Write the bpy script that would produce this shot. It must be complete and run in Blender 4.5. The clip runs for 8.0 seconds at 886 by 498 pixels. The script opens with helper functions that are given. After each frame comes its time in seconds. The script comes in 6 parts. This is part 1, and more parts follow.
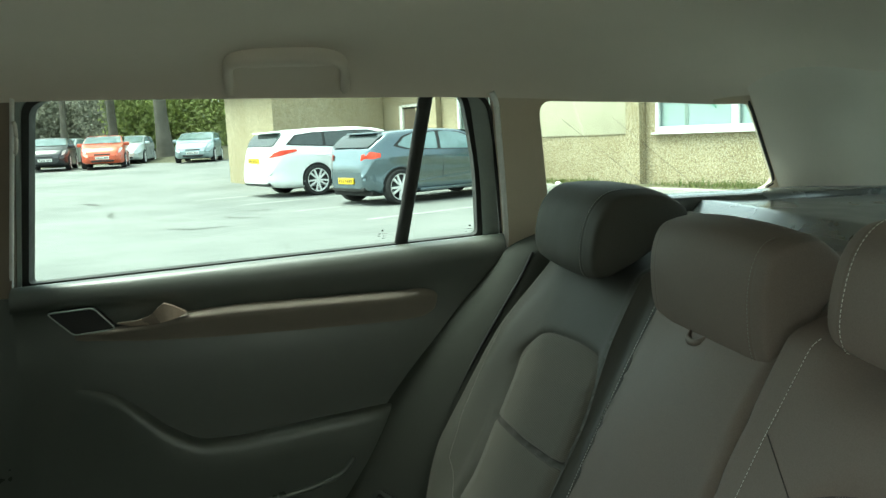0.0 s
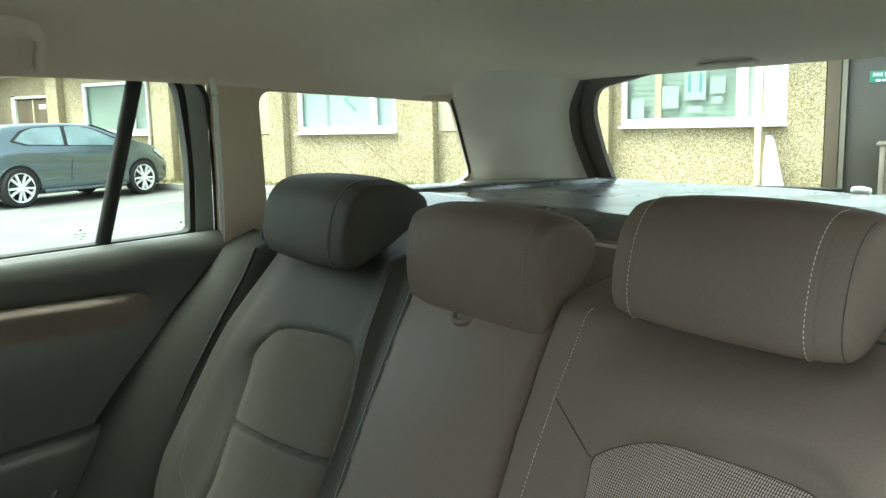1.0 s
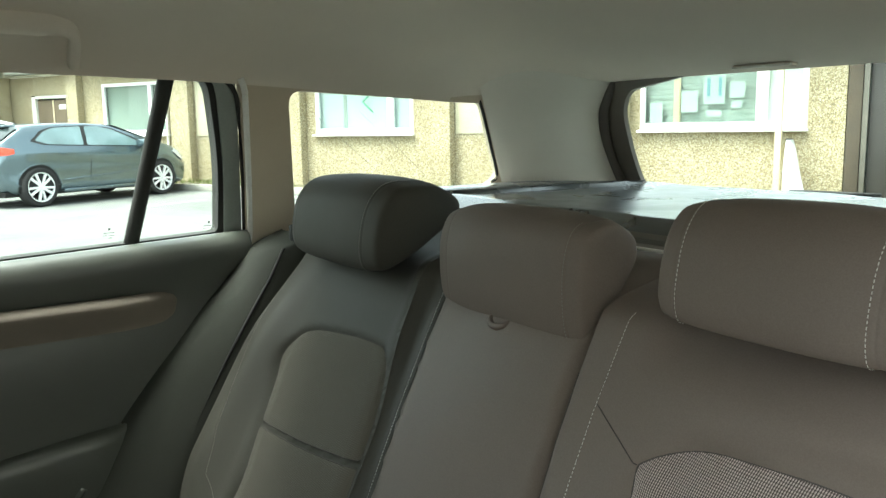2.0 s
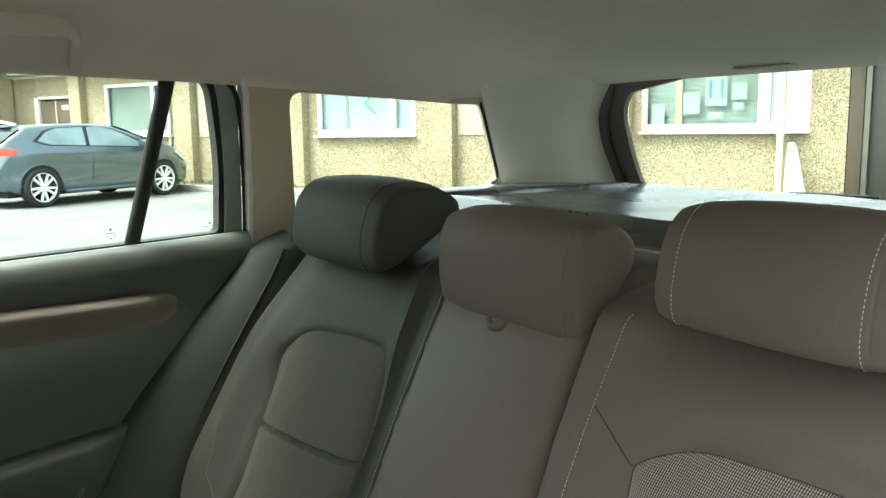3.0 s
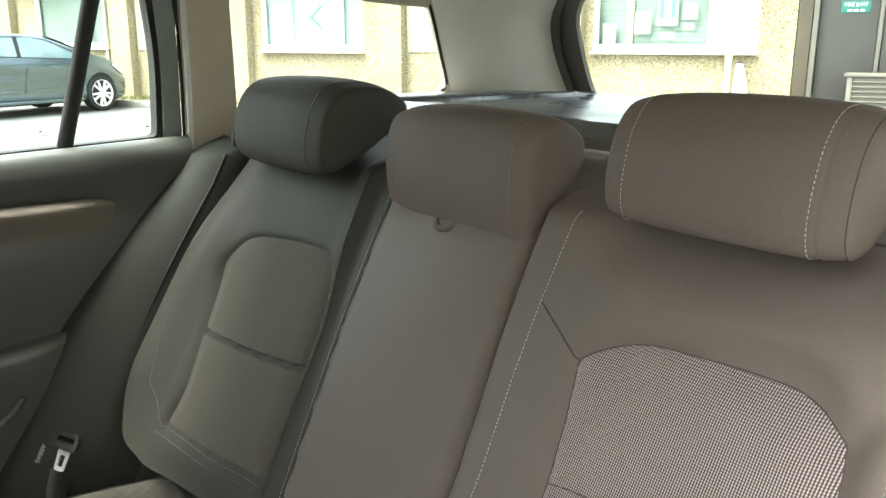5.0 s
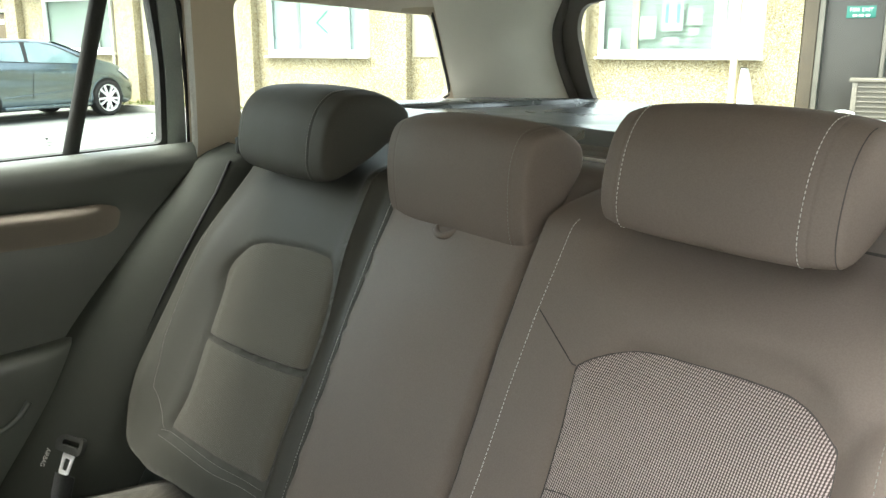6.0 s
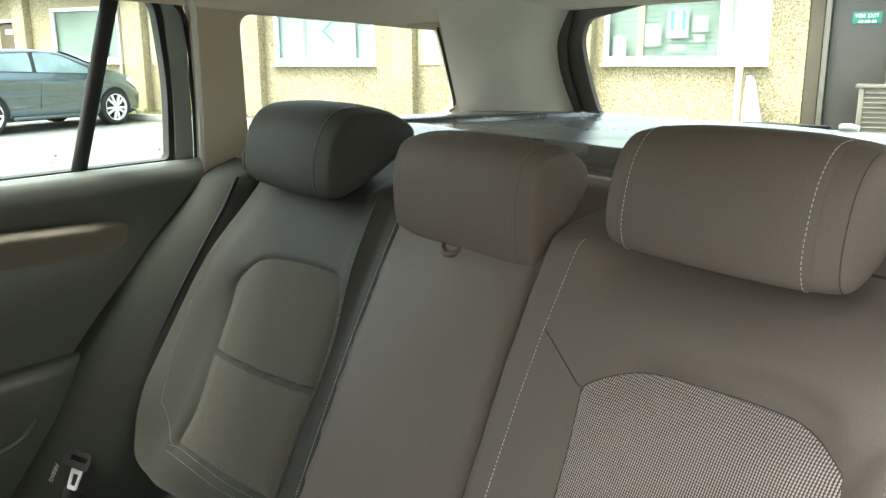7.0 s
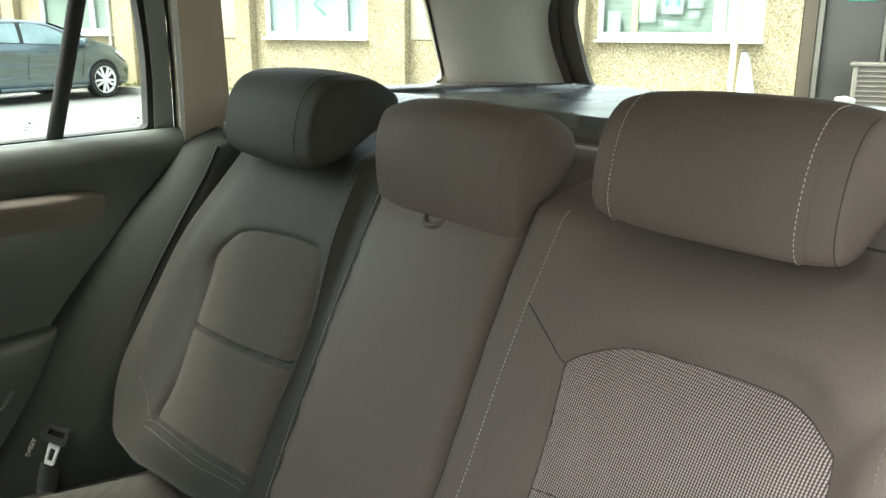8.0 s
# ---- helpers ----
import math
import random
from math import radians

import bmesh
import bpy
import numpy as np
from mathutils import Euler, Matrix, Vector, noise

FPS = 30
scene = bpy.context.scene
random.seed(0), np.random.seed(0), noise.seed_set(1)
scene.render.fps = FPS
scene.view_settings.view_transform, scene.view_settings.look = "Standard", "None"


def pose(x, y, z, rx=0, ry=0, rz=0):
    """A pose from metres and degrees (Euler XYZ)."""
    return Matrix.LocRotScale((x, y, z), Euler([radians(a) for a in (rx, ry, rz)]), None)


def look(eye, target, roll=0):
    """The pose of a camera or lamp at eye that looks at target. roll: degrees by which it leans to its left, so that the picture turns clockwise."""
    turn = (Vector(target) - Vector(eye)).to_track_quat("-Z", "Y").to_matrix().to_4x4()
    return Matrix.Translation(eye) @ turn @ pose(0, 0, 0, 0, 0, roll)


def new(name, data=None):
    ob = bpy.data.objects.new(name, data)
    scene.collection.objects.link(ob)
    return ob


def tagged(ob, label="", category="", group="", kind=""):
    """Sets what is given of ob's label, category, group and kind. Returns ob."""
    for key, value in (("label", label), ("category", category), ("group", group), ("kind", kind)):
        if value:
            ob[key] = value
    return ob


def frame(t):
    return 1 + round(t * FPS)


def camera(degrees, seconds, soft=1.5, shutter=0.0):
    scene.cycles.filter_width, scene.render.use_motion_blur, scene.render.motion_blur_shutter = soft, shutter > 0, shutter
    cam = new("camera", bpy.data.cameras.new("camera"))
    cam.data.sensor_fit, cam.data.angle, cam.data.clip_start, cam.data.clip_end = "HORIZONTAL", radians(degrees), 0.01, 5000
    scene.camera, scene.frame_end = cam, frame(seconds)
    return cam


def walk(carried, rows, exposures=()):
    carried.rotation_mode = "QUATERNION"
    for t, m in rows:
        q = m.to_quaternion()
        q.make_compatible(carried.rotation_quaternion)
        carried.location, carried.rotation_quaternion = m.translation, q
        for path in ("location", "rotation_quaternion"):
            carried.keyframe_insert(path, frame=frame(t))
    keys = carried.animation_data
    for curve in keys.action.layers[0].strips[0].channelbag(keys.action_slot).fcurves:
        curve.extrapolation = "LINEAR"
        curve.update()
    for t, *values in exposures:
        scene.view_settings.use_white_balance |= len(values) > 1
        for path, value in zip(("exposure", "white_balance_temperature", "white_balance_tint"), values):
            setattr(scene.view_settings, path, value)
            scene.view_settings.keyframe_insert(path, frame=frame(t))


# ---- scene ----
cam = camera(56.7, 8.0, soft=1.4)
EXPOSURES = [(0, 2.21, 6300, -14), (0.5, 2.46, 6350, -9), (1.0, 2.57, 6400, -4), (1.5, 2.64, 6450, -1), (3.0, 2.56, 6450, 0), (3.5, 2.52, 6450, 0), (4.0, 2.76, 6500, 3), (4.5, 2.86, 6600, 5), (4.7, 3.04, 6600, 5), (6.0, 3.13, 6600, 5), (6.5, 3.13, 6600, 5), (7.0, 2.92, 6550, 3), (8, 2.78, 6550, 4)]
PATH = [
    (0, (0.910, 0.220, 1.210), (-1.047, 0.525, 0.931), -2.7),
    (0.1, (0.893, 0.182, 1.207), (-1.030, 0.653, 0.923), -2.4),
    (0.2, (0.887, 0.150, 1.202), (-0.992, 0.775, 0.918), -2.4),
    (0.3, (0.888, 0.125, 1.203), (-0.932, 0.901, 0.914), -2.2),
    (0.4, (0.880, 0.108, 1.203), (-0.875, 1.019, 0.906), -2.2),
    (0.5, (0.874, 0.105, 1.202), (-0.845, 1.084, 0.905), -1.8),
    (0.7, (0.852, 0.088, 1.200), (-0.800, 1.172, 0.893), -1.7),
    (1, (0.836, 0.081, 1.200), (-0.806, 1.181, 0.892), -1.3),
    (1.5, (0.821, 0.063, 1.195), (-0.826, 1.156, 0.892), -1.0),
    (1.7, (0.812, 0.064, 1.197), (-0.849, 1.137, 0.895), -0.9),
    (2.8, (0.808, 0.069, 1.198), (-0.855, 1.139, 0.898), -0.9),
    (3, (0.815, 0.067, 1.198), (-0.850, 1.135, 0.900), -0.8),
    (3.5, (0.814, 0.063, 1.173), (-0.839, 1.134, 0.827), -0.3),
    (4, (0.804, 0.064, 1.174), (-0.846, 1.135, 0.814), -0.0),
    (4.2, (0.799, 0.071, 1.168), (-0.829, 1.159, 0.763), -0.1),
    (4.5, (0.805, 0.070, 1.164), (-0.768, 1.209, 0.688), 0.4),
    (4.7, (0.804, 0.073, 1.165), (-0.759, 1.222, 0.678), 0.2),
    (5.8, (0.812, 0.079, 1.176), (-0.763, 1.216, 0.701), -0.2),
    (6, (0.816, 0.076, 1.174), (-0.759, 1.215, 0.699), 0.1),
    (6.5, (0.818, 0.078, 1.183), (-0.758, 1.217, 0.713), 0.1),
    (7, (0.817, 0.076, 1.189), (-0.769, 1.204, 0.730), -0.2),
    (7.5, (0.811, 0.082, 1.188), (-0.774, 1.213, 0.730), -0.2),
    (8, (0.801, 0.102, 1.176), (-0.763, 1.237, 0.662), 0.3),
]
walk(cam, [(t, look(eye, target, roll)) for t, eye, target, roll in PATH], EXPOSURES)


# ---- light and sky ----
SUN_AZ, SUN_EL = radians(192), radians(64)
world = bpy.data.worlds.new("sky")
scene.world = world
world.use_nodes = True
wn = world.node_tree
sky = wn.nodes.new("ShaderNodeTexSky")
sky.sky_type = "NISHITA"
sky.sun_disc = False
sky.sun_elevation, sky.sun_rotation = SUN_EL, SUN_AZ
sky.air_density, sky.dust_density, sky.ozone_density = 1.0, 4.0, 1.0
wn.nodes["Background"].inputs["Strength"].default_value = 0.15
haze = wn.nodes.new("ShaderNodeHueSaturation")
haze.inputs["Saturation"].default_value = 0.35
wn.links.new(sky.outputs["Color"], haze.inputs["Color"])
wn.links.new(haze.outputs["Color"], wn.nodes["Background"].inputs["Color"])
sun_data = bpy.data.lights.new("sun", "SUN")
sun_data.energy, sun_data.angle, sun_data.color = 1.3, radians(46), (1.0, 0.975, 0.94)
sun = new("sun", sun_data)
sun.matrix_world = look((math.sin(SUN_AZ) * 50, math.cos(SUN_AZ) * 50, 50 * math.tan(SUN_EL)), (0, 0, 0))


# ---- materials ----
def nodes_of(name):
    m = bpy.data.materials.new(name)
    m.use_nodes = True
    return m, m.node_tree, m.node_tree.nodes["Principled BSDF"]


def ramp(nt, fac, stops):
    r = nt.nodes.new("ShaderNodeValToRGB")
    el = r.color_ramp.elements
    while len(el) < len(stops):
        el.new(0.5)
    for e, (p, c) in zip(el, stops):
        e.position, e.color = p, (*c, 1)
    nt.links.new(fac, r.inputs["Fac"])
    return r.outputs["Color"]


def tex(nt, kind, scale, **values):
    t = nt.nodes.new(kind)
    t.inputs["Scale"].default_value = scale
    for k, v in values.items():
        t.inputs[k].default_value = v
    co = nt.nodes.new("ShaderNodeTexCoord")
    nt.links.new(co.outputs["Object"], t.inputs["Vector"])
    return t


def mixed(nt, a, b, fac, kind="MIX"):
    m = nt.nodes.new("ShaderNodeMix")
    m.data_type, m.blend_type = "RGBA", kind
    for socket, v in ((m.inputs["A"], a), (m.inputs["B"], b)):
        if isinstance(v, tuple):
            socket.default_value = (*v, 1)
        else:
            nt.links.new(v, socket)
    f = m.inputs["Factor"]
    if isinstance(fac, float):
        f.default_value = fac
    else:
        nt.links.new(fac, f)
    return m.outputs["Result"]


def bump(nt, bsdf, height, strength, distance):
    b = nt.nodes.new("ShaderNodeBump")
    b.inputs["Strength"].default_value, b.inputs["Distance"].default_value = strength, distance
    nt.links.new(height, b.inputs["Height"])
    nt.links.new(b.outputs["Normal"], bsdf.inputs["Normal"])


def surface(name, color, rough, grain=400.0, blotch=6.0, vary=0.12, relief=0.15, depth=0.0005, metal=0.0, gloss=0.5, rvary=0.1):
    """A plain surface with fine grain and broad wear."""
    m, nt, b = nodes_of(name)
    fine = tex(nt, "ShaderNodeTexNoise", grain, Detail=3.0)
    broad = tex(nt, "ShaderNodeTexNoise", blotch, Detail=5.0, Roughness=0.6)
    lo = tuple(c * (1 - vary) for c in color)
    hi = tuple(min(1, c * (1 + vary)) for c in color)
    c1 = ramp(nt, broad.outputs["Fac"], ((0.3, lo), (0.7, hi)))
    c2 = mixed(nt, c1, ramp(nt, fine.outputs["Fac"], ((0.35, (0.75, 0.75, 0.75)), (0.65, (1, 1, 1)))), 0.5, "MULTIPLY")
    nt.links.new(c2, b.inputs["Base Color"])
    nt.links.new(ramp(nt, broad.outputs["Fac"], ((0.3, (rough - rvary,) * 3), (0.7, (min(1, rough + rvary),) * 3))), b.inputs["Roughness"])
    b.inputs["Metallic"].default_value = metal
    b.inputs["Specular IOR Level"].default_value = gloss
    bump(nt, b, fine.outputs["Fac"], relief, depth)
    return m


def woven(name, dark, light, pitch, rough=0.9, rise=None, gap=0.0):
    """A fabric of crossing threads, light dots on a dark ground, gap says how far the dots run together upwards."""
    m, nt, b = nodes_of(name)
    co = nt.nodes.new("ShaderNodeTexCoord")
    parts = []
    for axis, size in (("X", pitch), ("Z", rise or pitch)):
        w = nt.nodes.new("ShaderNodeTexWave")
        w.wave_type, w.bands_direction = "BANDS", axis
        w.inputs["Scale"].default_value = 6.2832 / (20 * size)
        w.inputs["Distortion"].default_value = 0.25
        w.inputs["Detail Scale"].default_value = 1.0
        nt.links.new(co.outputs["Object"], w.inputs["Vector"])
        parts.append(w.outputs["Fac"])
    mul = nt.nodes.new("ShaderNodeMath")
    mul.operation = "MULTIPLY"
    lift = nt.nodes.new("ShaderNodeMapRange")
    lift.inputs["To Min"].default_value = gap
    nt.links.new(parts[1], lift.inputs["Value"])
    nt.links.new(parts[0], mul.inputs[0]), nt.links.new(lift.outputs["Result"], mul.inputs[1])
    broad = tex(nt, "ShaderNodeTexNoise", 9.0, Detail=4.0)
    lit = mixed(nt, light, tuple(c * 0.75 for c in light), broad.outputs["Fac"])
    nt.links.new(mixed(nt, dark, lit, ramp(nt, mul.outputs[0], ((0.2, (0, 0, 0)), (0.6, (1, 1, 1))))), b.inputs["Base Color"])
    b.inputs["Roughness"].default_value = rough
    b.inputs["Specular IOR Level"].default_value = 0.2
    b.inputs["Sheen Weight"].default_value = 0.2
    bump(nt, b, mul.outputs[0], 0.5, 0.0008)
    return m


def glass(name, tint, gloss=1.0):
    """A thin pane: it lets light through and mirrors at a slant."""
    m, nt, b = nodes_of(name)
    out = nt.nodes["Material Output"]
    clear = nt.nodes.new("ShaderNodeBsdfTransparent")
    clear.inputs["Color"].default_value = (*tint, 1)
    shine = nt.nodes.new("ShaderNodeBsdfGlossy")
    shine.inputs["Roughness"].default_value = 0.02
    fr = nt.nodes.new("ShaderNodeLayerWeight")
    fr.inputs["Blend"].default_value = 0.5
    p5 = nt.nodes.new("ShaderNodeMath")
    p5.operation = "POWER"
    p5.inputs[1].default_value = 5.0
    nt.links.new(fr.outputs["Facing"], p5.inputs[0])
    k = nt.nodes.new("ShaderNodeMath")
    k.operation = "MULTIPLY_ADD"
    k.inputs[1].default_value, k.inputs[2].default_value = 0.9 * gloss, 0.035 * gloss
    nt.links.new(p5.outputs[0], k.inputs[0])
    mix = nt.nodes.new("ShaderNodeMixShader")
    nt.links.new(k.outputs[0], mix.inputs[0])
    nt.links.new(clear.outputs[0], mix.inputs[1]), nt.links.new(shine.outputs[0], mix.inputs[2])
    nt.links.new(mix.outputs[0], out.inputs["Surface"])
    return m


def pebbledash(name):
    m, nt, b = nodes_of(name)
    v = tex(nt, "ShaderNodeTexVoronoi", 74.0)
    v2 = tex(nt, "ShaderNodeTexVoronoi", 95.0)
    broad = tex(nt, "ShaderNodeTexNoise", 0.9, Detail=6.0, Roughness=0.65)
    sep = nt.nodes.new("ShaderNodeSeparateColor")
    nt.links.new(v.outputs["Color"], sep.inputs["Color"])
    stones = ramp(nt, sep.outputs["Red"], ((0.0, (0.10, 0.08, 0.05)), (0.25, (0.30, 0.25, 0.155)), (0.6, (0.44, 0.385, 0.26)), (0.9, (0.68, 0.64, 0.52))))
    gaps = ramp(nt, v.outputs["Distance"], ((0.25, (1, 1, 1)), (0.75, (0.72, 0.66, 0.52))))
    c = mixed(nt, stones, gaps, 1.0, "MULTIPLY")
    c = mixed(nt, c, (0.45, 0.395, 0.265), 0.24)
    c = mixed(nt, c, ramp(nt, broad.outputs["Fac"], ((0.3, (0.78, 0.76, 0.68)), (0.6, (1, 1, 1)))), 0.8, "MULTIPLY")
    nt.links.new(c, b.inputs["Base Color"])
    b.inputs["Roughness"].default_value = 0.9
    h = nt.nodes.new("ShaderNodeMath")
    h.operation = "ADD"
    nt.links.new(v.outputs["Distance"], h.inputs[0]), nt.links.new(v2.outputs["Distance"], h.inputs[1])
    bump(nt, b, h.outputs[0], 0.8, -0.008)
    return m


def tarmac(name):
    m, nt, b = nodes_of(name)
    fine = tex(nt, "ShaderNodeTexNoise", 60.0, Detail=4.0)
    broad = tex(nt, "ShaderNodeTexNoise", 0.35, Detail=7.0, Roughness=0.62)
    crack = tex(nt, "ShaderNodeTexNoise", 0.8, Detail=3.0, Distortion=1.5)
    c = ramp(nt, broad.outputs["Fac"], ((0.3, (0.092, 0.099, 0.094)), (0.48, (0.143, 0.151, 0.142)), (0.7, (0.188, 0.196, 0.184))))
    c = mixed(nt, c, ramp(nt, fine.outputs["Fac"], ((0.3, (0.8, 0.8, 0.8)), (0.7, (1, 1, 1)))), 0.7, "MULTIPLY")
    c = mixed(nt, c, (0.15, 0.155, 0.145), ramp(nt, crack.outputs["Fac"], ((0.60, (0, 0, 0)), (0.68, (0.8, 0.8, 0.8)))))
    line = tex(nt, "ShaderNodeTexNoise", 0.22, Detail=4.0, Distortion=0.8)
    c = mixed(nt, c, (0.10, 0.105, 0.095), ramp(nt, line.outputs["Fac"], ((0.494, (0, 0, 0)), (0.499, (0.75, 0.75, 0.75)), (0.504, (0, 0, 0)))))
    nt.links.new(c, b.inputs["Base Color"])
    b.inputs["Roughness"].default_value = 0.85
    bump(nt, b, fine.outputs["Fac"], 0.4, 0.004)
    return m


def leafy(name, colors):
    m, nt, b = nodes_of(name)
    g = nt.nodes.new("ShaderNodeNewGeometry")
    nt.links.new(ramp(nt, g.outputs["Random Per Island"], tuple((i / (len(colors) - 1), c) for i, c in enumerate(colors))), b.inputs["Base Color"])
    b.inputs["Roughness"].default_value = 0.7
    b.inputs["Transmission Weight"].default_value = 0.0
    thin = nt.nodes.new("ShaderNodeBsdfTranslucent")
    nt.links.new(b.inputs["Base Color"].links[0].from_socket, thin.inputs["Color"])
    mix = nt.nodes.new("ShaderNodeMixShader")
    mix.inputs[0].default_value = 0.5
    nt.links.new(b.outputs[0], mix.inputs[1]), nt.links.new(thin.outputs[0], mix.inputs[2])
    nt.links.new(mix.outputs[0], nt.nodes["Material Output"].inputs["Surface"])
    return m


def paint(name, color, metal=0.0, rough=0.28):
    m, nt, b = nodes_of(name)
    flake = tex(nt, "ShaderNodeTexNoise", 900.0, Detail=1.0)
    broad = tex(nt, "ShaderNodeTexNoise", 2.5, Detail=5.0)
    c = mixed(nt, color, tuple(min(1, v * 1.15 + 0.01) for v in color), flake.outputs["Fac"])
    c = mixed(nt, c, tuple(v * 0.8 + 0.02 for v in color), ramp(nt, broad.outputs["Fac"], ((0.45, (0, 0, 0)), (0.8, (0.6, 0.6, 0.6)))))
    nt.links.new(c, b.inputs["Base Color"])
    b.inputs["Metallic"].default_value, b.inputs["Roughness"].default_value = metal, rough
    b.inputs["Coat Weight"].default_value, b.inputs["Coat Roughness"].default_value = 0.7, 0.06
    return m


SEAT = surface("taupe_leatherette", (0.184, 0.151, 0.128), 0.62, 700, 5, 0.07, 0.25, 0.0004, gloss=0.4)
# the taupe leatherette again, darkened to hold the shade of the far side
SEAT_SHADED = surface("shaded_leatherette", (0.058, 0.056, 0.046), 0.64, 700, 5, 0.1, 0.25, 0.0004, gloss=0.3)
# seat cloth with far-side shade in its colours; the ribs are pattern
RIB_SHADED = woven("shaded_ribbed_cloth", (0.092, 0.084, 0.067), (0.124, 0.112, 0.089), 0.0024)
WEAVE = woven("checked_cloth", (0.085, 0.067, 0.061), (0.65, 0.555, 0.52), 0.0024, rise=0.0021, gap=0.40)
SEAM = surface("dark_seam", (0.075, 0.067, 0.060), 0.8)
THREAD = surface("white_thread", (0.75, 0.73, 0.68), 0.8)
DOOR_TRIM = surface("dark_door_plastic", (0.092, 0.103, 0.088), 0.36, 900, 4, 0.12, 0.4, 0.0004, gloss=0.9)
DOOR_CLOTH = surface("taupe_door_cloth", (0.27, 0.236, 0.198), 0.85, 900, 5, 0.08, 0.3, 0.0004, gloss=0.25)
HEADLINING = surface("headlining_felt", (0.75, 0.68, 0.575), 0.95, 1500, 3, 0.04, 0.3, 0.0004, gloss=0.1)
PILLAR = surface("beige_pillar_trim", (0.62, 0.53, 0.40), 0.7, 1200, 3, 0.04, 0.3, 0.0003, gloss=0.3)
PILLAR_GREY = surface("grey_pillar_trim", (0.78, 0.74, 0.645), 0.65, 1200, 3, 0.04, 0.3, 0.0003, gloss=0.3)
PALE_EDGE = surface("pale_seal_edge", (0.86, 0.85, 0.79), 0.7)
RUBBER = surface("black_rubber", (0.042, 0.043, 0.039), 0.7, 300, 8, 0.2, gloss=0.25)
FRAME_PAINT = surface("grey_door_frame", (0.33, 0.37, 0.34), 0.42, 500, 6)
SHELF = surface("black_load_cover_vinyl", (0.075, 0.082, 0.082), 0.28, 500, 7, 0.08, 0.06, 0.0004, gloss=1.0)
SHELF.node_tree.nodes["Principled BSDF"].inputs["Coat Weight"].default_value = 0.6
SHELF.node_tree.nodes["Principled BSDF"].inputs["Coat Roughness"].default_value = 0.20
SHELF.node_tree.nodes["Principled BSDF"].inputs["Coat IOR"].default_value = 1.7
GATE_TRIM = surface("dark_brown_gate_trim", (0.135, 0.12, 0.10), 0.5, 600, 5, 0.1)
# white thread darkened in colour for stitches that lie in shade
SHADED_THREAD = surface("shaded_thread", (0.30, 0.29, 0.26), 0.9)
CARPET = surface("dark_carpet", (0.03, 0.03, 0.028), 1.0, 600, 12, 0.25, 0.8, 0.002, gloss=0.1)
BODY_METAL = paint("silver_bodywork", (0.42, 0.44, 0.45), 0.6)
PANE = glass("clear_pane", (0.93, 0.97, 0.94))
BELT = woven("belt_webbing", (0.016, 0.018, 0.017), (0.04, 0.042, 0.04), 0.0022, 0.6)
WHITE_PLASTIC = surface("white_window_plastic", (0.82, 0.83, 0.82), 0.4, 300, 3, 0.05)
WALL = pebbledash("pebbledash")
SMOOTH = surface("pale_render", (0.50, 0.465, 0.34), 0.9, 120, 1.3, 0.12, 0.3, 0.003)
DARK_DOOR = surface("dark_grey_door", (0.038, 0.035, 0.031), 0.55, 200, 2.5, 0.15)
# bolster in the bench's leatherette, its shade put into a darker colour
BOLSTER = surface("shaded_bolster_leatherette", (0.048, 0.052, 0.043), 0.7, 700, 5, 0.1, 0.25, 0.0004, gloss=0.25)
# beige pillar trim darkened, since its face stands against the light
PILLAR_BACKLIT = surface("backlit_pillar_trim", (0.24, 0.20, 0.15), 0.7, 1200, 3, 0.05, 0.3, 0.0003, gloss=0.3)
BROWN = surface("brown_board", (0.13, 0.10, 0.065), 0.7, 200, 4, 0.2)
STEEL_GREY = surface("grey_steel_frame", (0.13, 0.12, 0.10), 0.6, 200, 4, 0.15)
ROOFING = surface("pale_roof_sheet", (0.22, 0.285, 0.255), 0.6, 60, 1.5, 0.12)
GUTTER = surface("weathered_gutter", (0.20, 0.21, 0.18), 0.6, 90, 3, 0.2)
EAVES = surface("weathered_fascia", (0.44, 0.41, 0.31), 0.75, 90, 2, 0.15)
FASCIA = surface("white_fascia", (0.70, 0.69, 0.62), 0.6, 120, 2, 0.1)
GROUND = tarmac("pale_tarmac")
KERB = surface("concrete_kerb", (0.36, 0.35, 0.31), 0.9, 90, 2, 0.2, 0.5, 0.003)
SOIL = surface("mossy_soil", (0.11, 0.10, 0.055), 1.0, 40, 3, 0.35, 0.8, 0.01)
CABINET = surface("beige_louvre_metal", (0.135, 0.12, 0.098), 0.6, 200, 4, 0.15)
MARK = surface("etched_glass_mark", (0.22, 0.23, 0.22), 0.8)
LEVER = surface("warm_satin_metal", (0.42, 0.33, 0.26), 0.35, 300, 6, 0.1, metal=0.6)
FADED_PAINT = surface("faded_line_paint", (0.31, 0.32, 0.30), 0.85, 25, 3, 0.3)
EARTH = surface("leaf_litter_earth", (0.105, 0.10, 0.06), 1.0, 12, 1.5, 0.35, 0.8, 0.02)
GRASS = leafy("grass_blades", ((0.09, 0.12, 0.03), (0.15, 0.19, 0.06), (0.26, 0.25, 0.12)))
LEAVES = leafy("spring_leaves", ((0.29, 0.33, 0.13), (0.35, 0.41, 0.15), (0.43, 0.47, 0.19), (0.33, 0.37, 0.17)))
DARK_LEAVES = leafy("dark_leaves", ((0.19, 0.20, 0.16), (0.25, 0.255, 0.205), (0.31, 0.305, 0.25)))
BARK = surface("grey_bark", (0.12, 0.11, 0.09), 0.95, 25, 2, 0.3, 0.9, 0.03)
TYRE = surface("tyre_rubber", (0.02, 0.02, 0.02), 0.8, 80, 5, 0.2)
